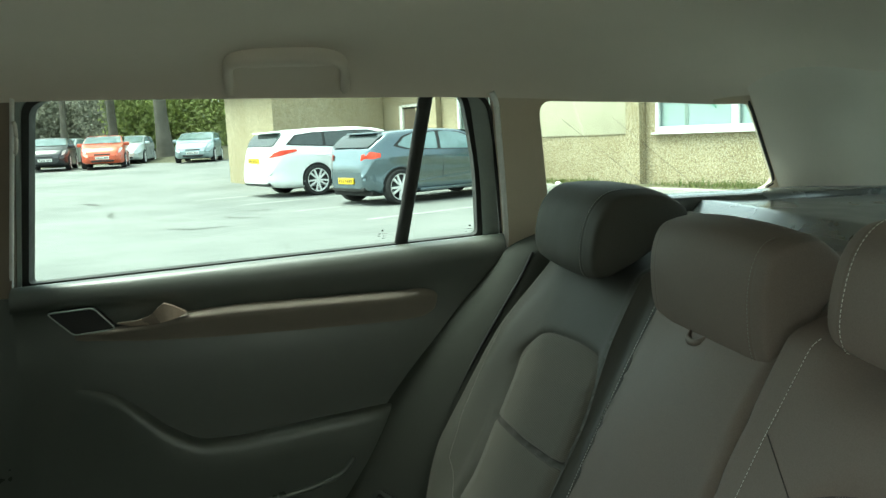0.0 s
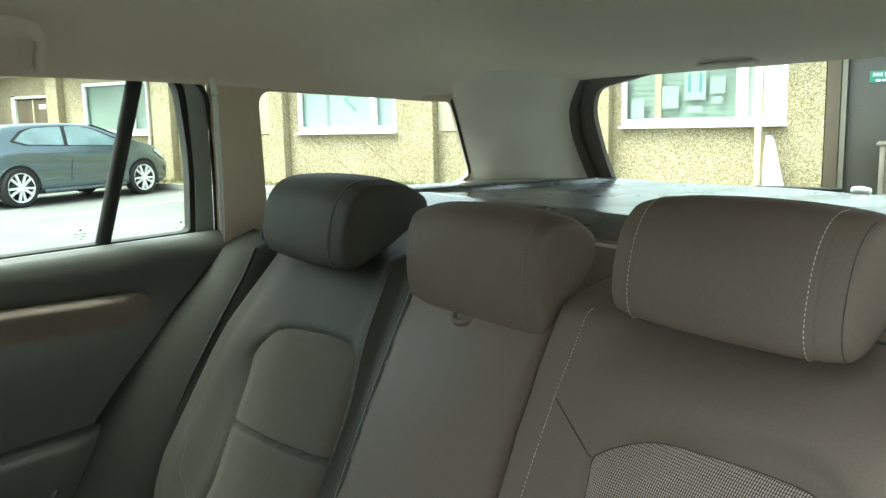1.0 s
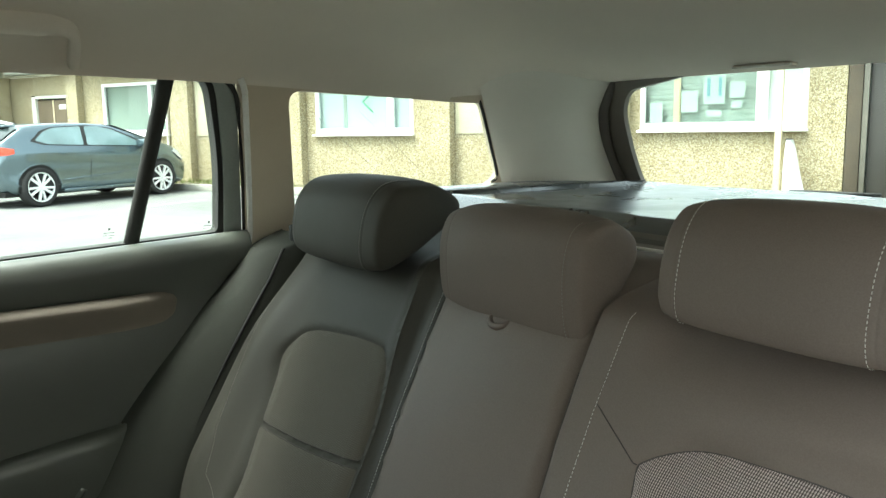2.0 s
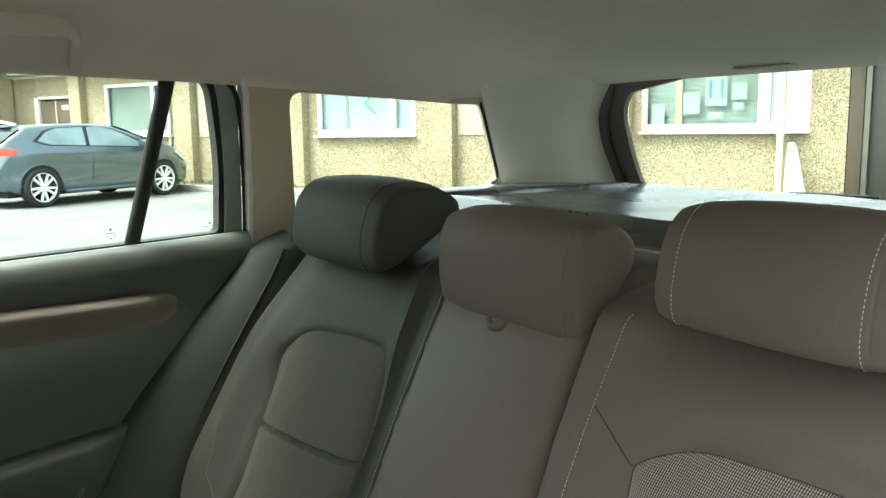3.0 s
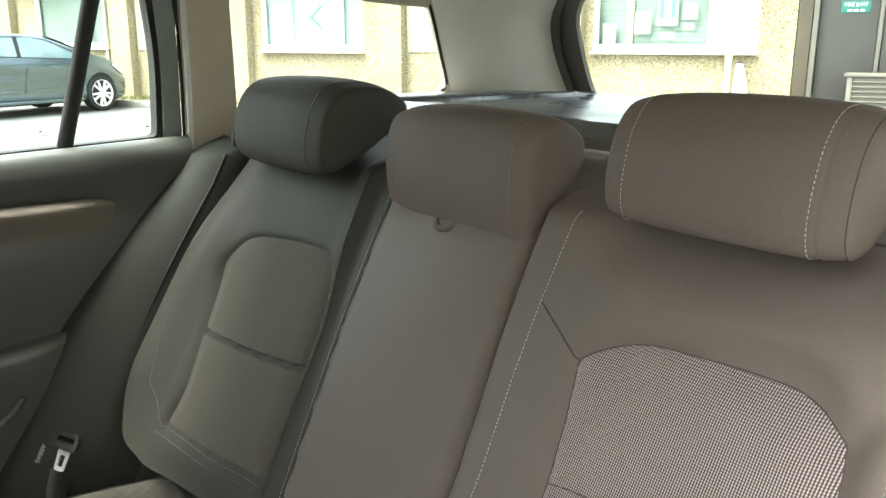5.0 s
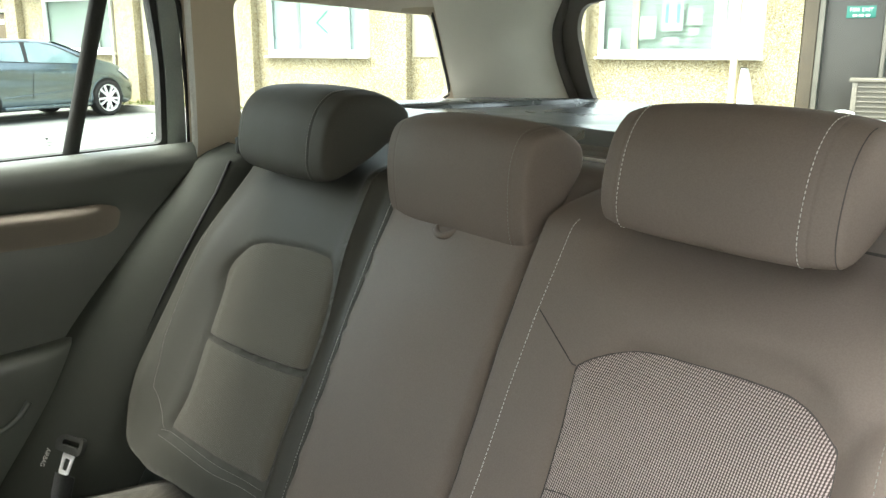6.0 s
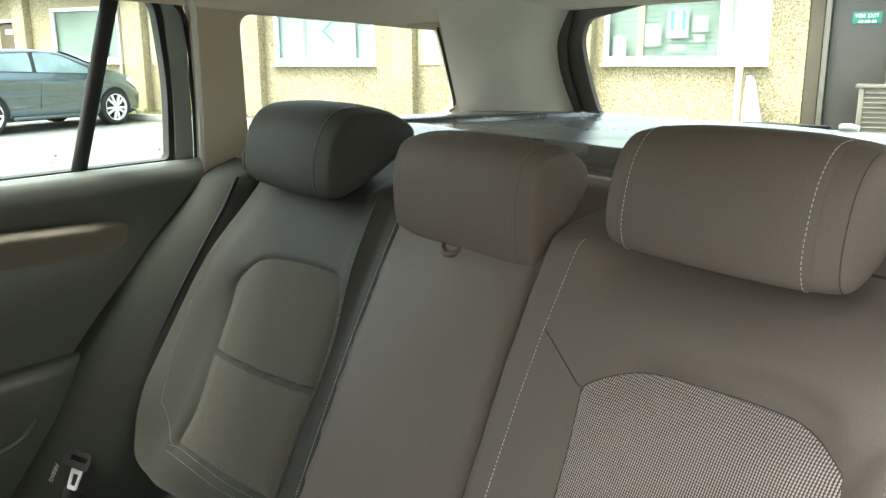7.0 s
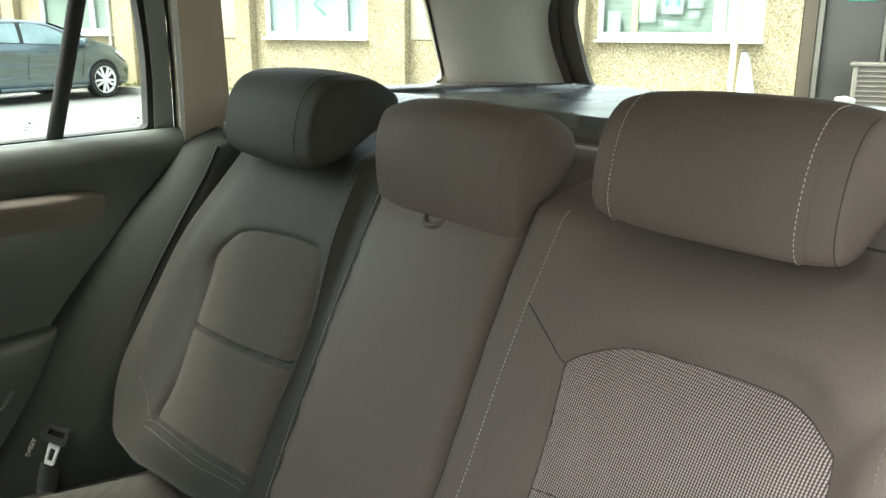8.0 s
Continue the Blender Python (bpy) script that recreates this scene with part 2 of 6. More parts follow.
ALLOY = surface("alloy_rim", (0.90, 0.91, 0.91), 0.4, 200, 6, 0.05, metal=0.15)
ARCH = surface("black_wheel_arch", (0.012, 0.012, 0.012), 0.9)
REAR_SCREEN = surface("dark_rear_screen", (0.030, 0.040, 0.040), 0.10, 50, 2, 0.3, 0.0, gloss=0.35, rvary=0.02)
SCREEN = surface("windscreen_glass", (0.12, 0.165, 0.17), 0.06, 50, 2, 0.3, 0.0, gloss=0.9, rvary=0.02)
DARK_GLASS = surface("dark_car_glass", (0.05, 0.065, 0.065), 0.06, 50, 2, 0.3, 0.0, gloss=0.9, rvary=0.02)
# opaque glass; reflected sky is painted in as a pale blue base
SKY_GLASS = surface("sky_toned_car_glass", (0.22, 0.32, 0.335), 0.06, 50, 2, 0.3, 0.0, gloss=0.9, rvary=0.02)
RED_LAMP = surface("red_lamp", (0.65, 0.05, 0.02), 0.15, 60, 8, 0.15)
CLEAR_LAMP = surface("clear_lamp", (0.72, 0.75, 0.75), 0.12, 60, 20, 0.25)
PLATE_YELLOW = surface("yellow_plate", (0.75, 0.52, 0.02), 0.4)
PLATE_WHITE = surface("white_plate", (0.75, 0.75, 0.72), 0.4)
BLACK = surface("black_plastic", (0.02, 0.02, 0.02), 0.5, 300, 8, 0.2)
ROOM = surface("dim_room_wall", (0.50, 0.54, 0.52), 0.9, 40, 1.5, 0.1)
BLIND = surface("window_blind", (0.47, 0.53, 0.56), 0.8, 100, 2, 0.05)
PAPER = surface("white_paper", (0.82, 0.84, 0.82), 0.8, 60, 9, 0.06)
GREEN_SIGN = surface("green_sign", (0.02, 0.16, 0.125), 0.5)
GREEN_TAPE = surface("green_tape", (0.10, 0.42, 0.24), 0.6)
BLUE_PRINT = surface("blue_print", (0.16, 0.32, 0.40), 0.6)
WOOD = surface("pale_timber", (0.62, 0.53, 0.36), 0.75, 90, 5, 0.12)
SACK = surface("white_plastic_sack", (0.80, 0.82, 0.82), 0.45, 60, 12, 0.08, 0.6, 0.01)


# ---- mesh helpers ----
def link_mesh(name, verts, faces, mat, parent=None, label="", smooth=True, m=None):
    me = bpy.data.meshes.new(name)
    me.from_pydata([tuple(v) for v in verts], [], [tuple(f) for f in faces])
    me.validate()
    me.materials.append(mat)
    ob = new(name, me)
    if smooth:
        me.shade_smooth()
    if m is not None:
        ob.matrix_world = m
    if parent is not None:
        ob.parent = parent
    if label:
        ob["label"] = label
    return ob


def part(name, bm, mat, parent=None, label="", smooth=True, sharp=35):
    me = bpy.data.meshes.new(name)
    bmesh.ops.recalc_face_normals(bm, faces=bm.faces)
    bm.to_mesh(me)
    bm.free()
    me.materials.append(mat)
    if smooth:
        me.shade_smooth()
        me.set_sharp_from_angle(angle=radians(sharp))
    ob = new(name, me)
    if parent is not None:
        ob.parent = parent
    if label:
        ob["label"] = label
    return ob


def thing(name, label, category, group="", m=None, kind=""):
    ob = new(name)
    ob.empty_display_size = 0.1
    if m is not None:
        ob.matrix_world = m
    return tagged(ob, label, category, group, kind)


def box(bm, c, s, bevel=0.0, m=None, segments=2):
    mat4 = Matrix.Translation(c) @ Matrix.Diagonal((*s, 1))
    if m is not None:
        mat4 = m @ mat4
    made = bmesh.ops.create_cube(bm, size=1, matrix=mat4)["verts"]
    if bevel:
        edges = list({e for v in made for e in v.link_edges})
        bmesh.ops.bevel(bm, geom=edges, offset=bevel, segments=segments, affect="EDGES", profile=0.5)
    return bm


def boxed(name, c, s, mat, parent=None, bevel=0.0, label="", m=None):
    return part(name, box(bmesh.new(), c, s, bevel, m), mat, parent, label)


def grid_faces(nu, nv, closed_u=False, closed_v=False):
    f = []
    for i in range(nu if closed_u else nu - 1):
        for j in range(nv if closed_v else nv - 1):
            a, b = i, (i + 1) % nu
            c, d = j, (j + 1) % nv
            f.append((a * nv + c, b * nv + c, b * nv + d, a * nv + d))
    return f


def tube(points, r, n=8, closed=False):
    """Verts and faces of a round rod along points."""
    pts = [Vector(p) for p in points]
    verts = []
    for i, p in enumerate(pts):
        a = pts[i - 1] if i or closed else p
        b = pts[(i + 1) % len(pts)] if i + 1 < len(pts) or closed else p
        d = (b - a).normalized()
        up = Vector((0, 0, 1)) if abs(d.z) < 0.9 else Vector((1, 0, 0))
        s = d.cross(up).normalized()
        t = d.cross(s)
        rr = r[i] if isinstance(r, list) else r
        verts += [p + rr * (math.cos(q) * s + math.sin(q) * t) for q in (2 * math.pi * k / n for k in range(n))]
    f = grid_faces(len(pts), n, closed, True)
    if not closed:
        f += [tuple(range(n)), tuple(range(len(verts) - 1, len(verts) - n - 1, -1))]
    return verts, f


def rod(name, points, r, mat, parent=None, label="", n=8, closed=False):
    v, f = tube(points, r, n, closed)
    return link_mesh(name, v, f, mat, parent, label)


def rounded(pts, r, n=5):
    """A polygon with its corners rounded by r (one number, or one for each corner)."""
    out = []
    rs = r if isinstance(r, (list, tuple)) else [r] * len(pts)
    for i, p in enumerate(pts):
        p = Vector(p)
        a, b = Vector(pts[i - 1]) - p, Vector(pts[(i + 1) % len(pts)]) - p
        k = min(rs[i], a.length * 0.45, b.length * 0.45)
        a, b = p + a.normalized() * k, p + b.normalized() * k
        for q in range(n + 1):
            t = q / n
            out.append((1 - t) ** 2 * a + 2 * t * (1 - t) * p + t * t * b)
    return out


def plate(outer, holes, fn, thick):
    """A sheet with holes: fn(u, v, w) gives its place, w from 0 to thick."""
    from mathutils.geometry import delaunay_2d_cdt
    loops = [[Vector((p[0], p[1])) for p in lp] for lp in (outer, *holes)]
    flat = [p for lp in loops for p in lp]
    edges, start = [], 0
    for lp in loops:
        edges += [(start + i, start + (i + 1) % len(lp)) for i in range(len(lp))]
        start += len(lp)
    vv, _, ff, origin, *_ = delaunay_2d_cdt(flat, edges, [], 1, 1e-7)
    back = [o[0] if o else 0 for o in origin]
    tris = []
    for f in ff:
        c = sum((vv[i] for i in f), Vector((0, 0))) / len(f)
        if not any(inside(lp, c.x, c.y) for lp in loops[1:]):
            tris.append(tuple(back[i] for i in f))
    n = len(flat)
    verts = [fn(p.x, p.y, 0) for p in flat] + [fn(p.x, p.y, thick) for p in flat]
    faces = [tuple(t) for t in tris] + [tuple(i + n for i in reversed(t)) for t in tris]
    start = 0
    for lp in loops:
        k = len(lp)
        faces += [(start + i, start + (i + 1) % k, n + start + (i + 1) % k, n + start + i) for i in range(k)]
        start += k
    bm = bmesh.new()
    vs = [bm.verts.new(v) for v in verts]
    for f in faces:
        try:
            bm.faces.new([vs[i] for i in f])
        except ValueError:
            pass
    return bm


def patch(poly, step, fn, holes=()):
    """A fine sheet over the polygon poly in (u, v), laid by fn(u, v)."""
    from mathutils.geometry import delaunay_2d_cdt
    ring = []
    for i, p in enumerate(poly):
        a, b = Vector(p), Vector(poly[(i + 1) % len(poly)])
        k = max(1, int((b - a).length / step))
        ring += [a + (b - a) * (j / k) for j in range(k)]
    us, vs = [p.x for p in ring], [p.y for p in ring]
    inner = []
    u = min(us) + step * 0.5
    while u < max(us):
        v = min(vs) + step * 0.5
        while v < max(vs):
            if inside(ring, u, v, step * 0.45):
                inner.append(Vector((u, v)))
            v += step
        u += step
    edges = [(i, (i + 1) % len(ring)) for i in range(len(ring))]
    pts = list(ring)
    for hole in holes:
        fine = []
        for i, p in enumerate(hole):
            a, b = Vector(p), Vector(hole[(i + 1) % len(hole)])
            k = max(1, int((b - a).length / step))
            fine += [a + (b - a) * (j / k) for j in range(k)]
        inner = [p for p in inner if not inside(fine, p.x, p.y) and all((p - q).length > step * 0.5 for q in fine)]
        edges += [(len(pts) + i, len(pts) + (i + 1) % len(fine)) for i in range(len(fine))]
        pts += fine
    vv, _, ff, *_ = delaunay_2d_cdt(pts + inner, edges, [], 1, 1e-6)
    if holes:
        ff = [f for f in ff if not any(inside([Vector(q) for q in h], *(sum((vv[i] for i in f), Vector((0, 0))) / len(f))) for h in holes)]
    return [fn(p.x, p.y) for p in vv], [tuple(f) for f in ff], ring


def inside(ring, u, v, clear=0.0):
    hit = False
    for i, a in enumerate(ring):
        b = ring[i - 1]
        if (a.y > v) != (b.y > v) and u < (b.x - a.x) * (v - a.y) / (b.y - a.y) + a.x:
            hit = not hit
        if clear and abs(a.x - u) < clear and abs(a.y - v) < clear:
            return False
    return hit


def smooth01(t):
    t = max(0.0, min(1.0, t))
    return t * t * (3 - 2 * t)


def lerp_table(table, x):
    """Straight lines between rows (x, value)."""
    if x <= table[0][0]:
        return table[0][1]
    for (a, p), (b, q) in zip(table, table[1:]):
        if x <= b:
            return p + (q - p) * (x - a) / (b - a)
    return table[-1][1]


def smooth_table(table, x):
    """The same lines with their corners eased."""
    return sum(lerp_table(table, x + d) for d in (-0.08, -0.04, 0, 0.04, 0.08)) / 5


def rounded_open(pts, r, n=8):
    """A line with its inner corners rounded by r."""
    P = [Vector(p) for p in pts]
    out = [P[0]]
    for a, p, b in zip(P, P[1:], P[2:]):
        u, v = a - p, b - p
        k = min(r, u.length * 0.45, v.length * 0.45)
        a, b = p + u.normalized() * k, p + v.normalized() * k
        for q in range(n + 1):
            t = q / n
            out.append((1 - t) ** 2 * a + 2 * t * (1 - t) * p + t * t * b)
    return out + [P[-1]]


def curve_through(pts, n):
    """n points of a smooth line through pts."""
    P = [Vector(p) for p in pts]
    P = [2 * P[0] - P[1]] + P + [2 * P[-1] - P[-2]]
    out = []
    spans = len(P) - 3
    for i in range(n):
        q = i / (n - 1) * spans
        k = min(int(q), spans - 1)
        t = q - k
        a, b, c, d = P[k:k + 4]
        out.append(0.5 * ((2 * b) + (c - a) * t + (2 * a - 5 * b + 4 * c - d) * t * t + (3 * b - a - 3 * c + d) * t ** 3))
    return out


def stitches(name, path, parent, on, mat=None, length=0.0026, gap=0.0018, width=0.00045):
    """Dashes of thread along a path of (u, v), laid on a surface by on(u, v)."""
    pts = [Vector(p) for p in path]
    verts, faces = [], []
    run = 0.0
    dense = []
    for a, b in zip(pts, pts[1:]):
        k = max(2, int((b - a).length / 0.0008))
        dense += [a + (b - a) * (j / k) for j in range(k)]
    world_pts = [Vector(on(p.x, p.y)) for p in dense]
    start = None
    for p, q in zip(world_pts, world_pts[1:]):
        phase = run % (length + gap)
        if phase < length and start is None:
            start = p
        if phase >= length and start is not None:
            v, f = tube([start, (start + p) / 2, p], width, 4)
            faces += [tuple(i + len(verts) for i in t) for t in f]
            verts += v
            start = None
        run += (q - p).length
    return tagged(link_mesh(name, verts, faces, mat or THREAD, parent), kind="stuff")


# ---- the car's cabin: sides, pillars, windows, headlining ----
LEAN_IN = 0.45


def side_at(y, z, w=0.0, flip=1):
    """The leaning inner side above the waist; w metres outwards."""
    return Vector((flip * (-0.715 + LEAN_IN * (z - 1.0) - w), y, z))


def waist(y):
    return 0.962 + 0.045 * (y + 0.315)


DOOR_GLASS = rounded([(-0.328, 0.960), (0.549, 1.001), (0.537, 1.139), (0.504, 1.288), (-0.205, 1.306), (-0.247, 1.284)], [0.008, 0.012, 0.05, 0.035, 0.02, 0.015])
DOOR_EDGE = rounded([(-0.362, 0.90), (0.603, 0.90), (0.596, 0.985), (0.580, 1.105), (0.548, 1.315), (-0.22, 1.335), (-0.262, 1.305)], [0.01, 0.01, 0.02, 0.05, 0.05, 0.03, 0.02])
SEAL_IN = rounded([(-0.344, 0.945), (0.561, 0.985), (0.548, 1.125), (0.514, 1.300), (-0.210, 1.318), (-0.258, 1.291)], [0.008, 0.012, 0.06, 0.05, 0.025, 0.018])
QUARTER = rounded([(0.694, 1.030), (0.647, 1.262), (1.083, 1.240), (1.180, 1.078), (1.140, 1.056), (0.95, 1.046)], [0.01, 0.03, 0.012, 0.02, 0.02, 0.1])


def build_rear_door(flip=1):
    door = thing("rear_door", "closed rear car door with dark plastic trim, taupe cloth strip and window", "car door")
    part("window_frame", plate(DOOR_EDGE, [SEAL_IN], lambda u, v, w: side_at(u, v, w + 0.012), 0.036), FRAME_PAINT, door, "grey painted frame")
    part("window_seal", plate(SEAL_IN, [DOOR_GLASS], lambda u, v, w: side_at(u, v, w + 0.018), 0.035), RUBBER, door)
    pane = part("window_pane", plate(DOOR_GLASS, [], lambda u, v, w: side_at(u, v, w + 0.035), 0.004), PANE, door, "clear pane")
    pane.visible_shadow = False
    for y0, z0 in ((0.355, 1.010), (0.535, 1.009)):
        for du, dv, wd, ht in ((0.0, 0.0095, 0.004, 0.003), (0.0, 0.0035, 0.020, 0.0009), (-0.007, -0.0015, 0.007, 0.0008), (0.005, -0.0015, 0.009, 0.0008), (0.002, -0.0065, 0.007, 0.0009)):
            a, b, c = y0 + du - wd / 2, y0 + du + wd / 2, z0 + dv
            part("etched_mark", plate([(a, c), (b, c), (b, c + ht), (a, c + ht)], [], lambda u, v, w: side_at(u, v, w + 0.0338), 0.0004), MARK, door)
    # the slanting bar between the drop glass and the fixed glass
    rod("window_bar", [side_at(0.389 + 0.0525 * t, 0.975 + 0.320 * t, 0.026) for t in (0, 0.25, 0.5, 0.75, 1)], 0.0135, RUBBER, door, "black slanting window bar", n=14)
    # the trim panel, a section swept along the door
    ys = [-0.345 + 0.0145 * i for i in range(66)]
    sect = [(-0.735, -0.03), (-0.730, -0.004), (-0.722, 0.003), (-0.706, 0.004), (-0.692, -0.003), (-0.684, -0.018), (-0.682, -0.040)]
    verts = []
    for y in ys:
        zb = waist(y) - 0.004
        row = [(x, y, zb + d) for x, d in sect]
        end = smooth01((y - 0.42) / 0.15)
        row += [(-0.690 - 0.01 * end, y, 0.922), (-0.696, y, 0.905), (-0.698, y, 0.88), (-0.696, y, 0.85), (-0.692, y, 0.83), (-0.690, y, 0.80), (-0.692, y, 0.74), (-0.694, y, 0.68), (-0.695, y, 0.6), (-0.69, y, 0.5), (-0.685, y, 0.40), (-0.69, y, 0.33)]
        verts += [(flip * x, yy, z) for x, yy, z in row]
    link_mesh("trim_panel", verts, grid_faces(len(ys), len(sect) + 12), DOOR_TRIM, door, "dark moulded plastic trim")
    # padded cloth strip
    n = 150
    verts = []
    for i in range(n):
        t = i / (n - 1)
        y = -0.240 + 0.695 * t
        ends = smooth01((1 - t) / 0.16) ** 0.5 * min(1, 9 * t + 0.15)
        tip = 0.5 - 0.5 * math.sqrt(max(0.0, 1 - max(0.0, (y - 0.405) / 0.050) ** 2))       # round end by the bolster
        top = smooth_table([(-0.24, 0.868), (-0.16, 0.874), (-0.02, 0.902), (0.20, 0.905), (0.46, 0.907)], y)
        low = smooth_table([(-0.24, 0.855), (-0.02, 0.835), (0.2, 0.835), (0.46, 0.842)], y)
        top, low = top + (low - top) * 0.55 * tip, low + (top - low) * 1.35 * tip
        for k in range(10):
            q = k / 9
            bulge = (0.30 + 0.70 * smooth01(q / 0.16)) * (1 - smooth01((q - 0.10) / 0.90) * 0.93)
            verts.append((flip * (-0.697 + 0.030 * bulge * ends), y, top + (low - top) * q))
    link_mesh("cloth_strip", verts, grid_faces(n, 10), DOOR_CLOTH, door, "taupe cloth armrest strip")
    # bin at the bottom of the door
    n = 60
    edge = [(-0.30, 0.768), (-0.252, 0.763), (-0.173, 0.741), (-0.13, 0.707), (-0.088, 0.670), (-0.045, 0.643), (-0.02, 0.635), (0.05, 0.636), (0.241, 0.661), (0.342, 0.672), (0.38, 0.70), (0.43, 0.72)]
    verts = []
    for i in range(n):
        y = -0.30 + 0.73 * i / (n - 1)
        zt = lerp_table(edge, y)
        reach = 0.030 * min(1, smooth01((y + 0.30) / 0.22), smooth01((0.44 - y) / 0.15))
        for d, z in ((0.0, zt + 0.003), (0.45, zt + 0.002), (0.72, zt - 0.001), (0.92, zt - 0.008), (1.0, zt - 0.022), (0.95, zt - 0.06), (0.75, 0.46), (0.7, 0.36)):
            verts.append((flip * (-0.695 + reach * d), y, z))
    link_mesh("door_bin", verts, grid_faces(n, 8), DOOR_TRIM, door, "dark plastic door bin")
    # pocket lip low in the bin, and the pale edge of the trim's rear end
    lip = curve_through([(flip * -0.668, y, z) for y, z in ((0.02, 0.500), (0.12, 0.512), (0.20, 0.530), (0.245, 0.552), (0.268, 0.580))], 30)
    rod("pocket_lip", lip, 0.006, DOOR_TRIM, door)
    rod("trim_edge", [(flip * -0.688, 0.356, 0.671), (flip * -0.688, 0.371, 0.697), (flip * -0.688, 0.385, 0.722)], 0.0014, PALE_EDGE, door, "thin pale trim edge")
    # latch plate and pull lever
    rim = rounded([(-0.280, 0.913), (-0.197, 0.918), (-0.160, 0.876), (-0.236, 0.869)], 0.008)
    rod("handle_bezel", [Vector((flip * -0.676, p.x, p.y)) for p in rim], 0.0015, FRAME_PAINT, door, "thin satin bezel", closed=True)
    part("handle_cup", plate([(p.x, p.y) for p in rim], [], lambda u, v, w: Vector((flip * (-0.683 - w), u, v)), 0.012), BLACK, door)
    lever = [(-0.160, 0.886), (-0.120, 0.889), (-0.095, 0.897), (-0.082, 0.910), (-0.068, 0.920), (-0.05, 0.912), (-0.027, 0.899), (-0.050, 0.889), (-0.085, 0.881), (-0.13, 0.880)]
    part("pull_lever", plate(rounded(lever, 0.004, 3), [], lambda u, v, w: Vector((flip * (-0.660 - 0.4 * abs(u + 0.06) * 0.3 - w), u, v)), 0.012), LEVER, door, "warm satin metal pull lever")
    return door


rear_door = build_rear_door()

# pillar and quarter panel behind the door
CPIL = [(0.592, 0.90), (0.599, 0.985), (0.584, 1.105), (0.556, 1.285), (0.556, 1.32), (1.09, 1.30), (1.12, 1.235), (1.185, 1.12), (1.235, 1.03), (1.235, 0.90)]
wall_left = tagged(part("wall_left", plate(CPIL, [QUARTER], lambda u, v, w: side_at(u, v, w - 0.002), 0.022), PILLAR), "beige plastic pillar trim beside the rear seat", "pillar trim", kind="structure")
EDGE_REAR = [(0.600, 0.925), (0.606, 0.985), (0.590, 1.105), (0.566, 1.262), (0.556, 1.280)]
EDGE_FRONT = [(-0.262, 1.300), (-0.284, 1.215), (-0.357, 0.94), (-0.362, 0.60)]
for name, line, r in (("trim_1", EDGE_REAR, 0.0058), ("trim_3", EDGE_FRONT, 0.0040)):
    edge_pts = [side_at(p.x, p.y, -0.006) for p in rounded_open(line, 0.045)]
    tagged(rod(name, edge_pts, r, PALE_EDGE), "pale sealing edge round the door opening", "door seal", kind="structure")
GAP_LINE = [(0.592, 0.925), (0.599, 0.985), (0.583, 1.105), (0.552, 1.280), (0.40, 1.292)]
gap_pts = [side_at(p.x, p.y, 0.006) for p in rounded_open(GAP_LINE, 0.045)]
tagged(rod("trim_2", gap_pts, 0.0042, RUBBER), "black rubber gap seal of the door", "door seal", kind="structure")
window_1 = thing("window_1", "fixed rear quarter window with a black edge and wiry aerial lines", "window", kind="structure")
q_pane = part("pane", plate(QUARTER, [], lambda u, v, w: side_at(u, v, w + 0.006), 0.004), PANE, window_1)
q_pane.visible_shadow = False
rod("seal", curve_through([side_at(u - 0.004, v, 0.001) for u, v in ((1.078, 1.246), (1.098, 1.216), (1.138, 1.150), (1.176, 1.085), (1.168, 1.068), (1.138, 1.054), (0.95, 1.044), (0.70, 1.030))], 60), 0.0036, RUBBER, window_1, "black rubber edge")
for k in range(2):
    rod("aerial_wire", [side_at(0.70 + 0.10 * k + 0.22 * t, 1.225 - 0.16 * t, 0.005) for t in (0, 0.5, 1)], 0.0003, BLACK, window_1)

# the headlining's edge and crown along the car
ZE = [(-1.2, 1.27), (-0.6, 1.292), (-0.2, 1.295), (0.45, 1.276), (0.66, 1.265), (0.90, 1.2475), (1.08, 1.236), (1.18, 1.244), (1.345, 1.284)]
XE = [(-1.2, 0.56), (-0.2, 0.578), (0.45, 0.586), (0.66, 0.590), (1.0, 0.602), (1.10, 0.612), (1.2, 0.615), (1.30, 0.600), (1.345, 0.57)]
ZC = [(-1.2, 1.34), (-0.5, 1.40), (0.4, 1.405), (0.9, 1.375), (1.15, 1.322), (1.28, 1.287), (1.345, 1.277)]


def roof_over(x, y):
    """The headlining's height over a place of the plan."""
    ze, xe, zc = (smooth_table(tb, y) for tb in (ZE, XE, ZC))
    s = min(1.0, abs(x) / xe)
    return ze + (zc - ze) * (1 - s ** 3.2) ** 0.62


# rear pillar
A = curve_through([side_at(1.083 + (1.24 - z) * 0.599 - 0.001, z, -0.006) for z in (0.99, 1.05, 1.10, 1.155, 1.20, 1.245, 1.33)], 24)
B = curve_through([(-0.530, 1.458, 0.99), (-0.546, 1.424, 1.06), (-0.555, 1.394, 1.128), (-0.549, 1.370, 1.175), (-0.536, 1.353, 1.218), (-0.506, 1.338, 1.256), (-0.46, 1.330, 1.33)], 24)
verts = []
for a, b in zip(A, B):
    for k in range(16):
        t = k / 15
        p = a.lerp(b, t)
        p += Vector((0.022, -0.008, 0)) * math.sin(math.pi * t)
        # the top of the pillar turns inwards into the headlining
        near = max(0.0, 0.075 - (roof_over(p.x, p.y) - p.z))
        p += Vector((0.75, -0.66, 0)) * min(0.06, 6.0 * near * near) * (0.25 + 0.75 * math.sin(math.pi * t))
        verts.append(p)
pillar_left = list(verts)
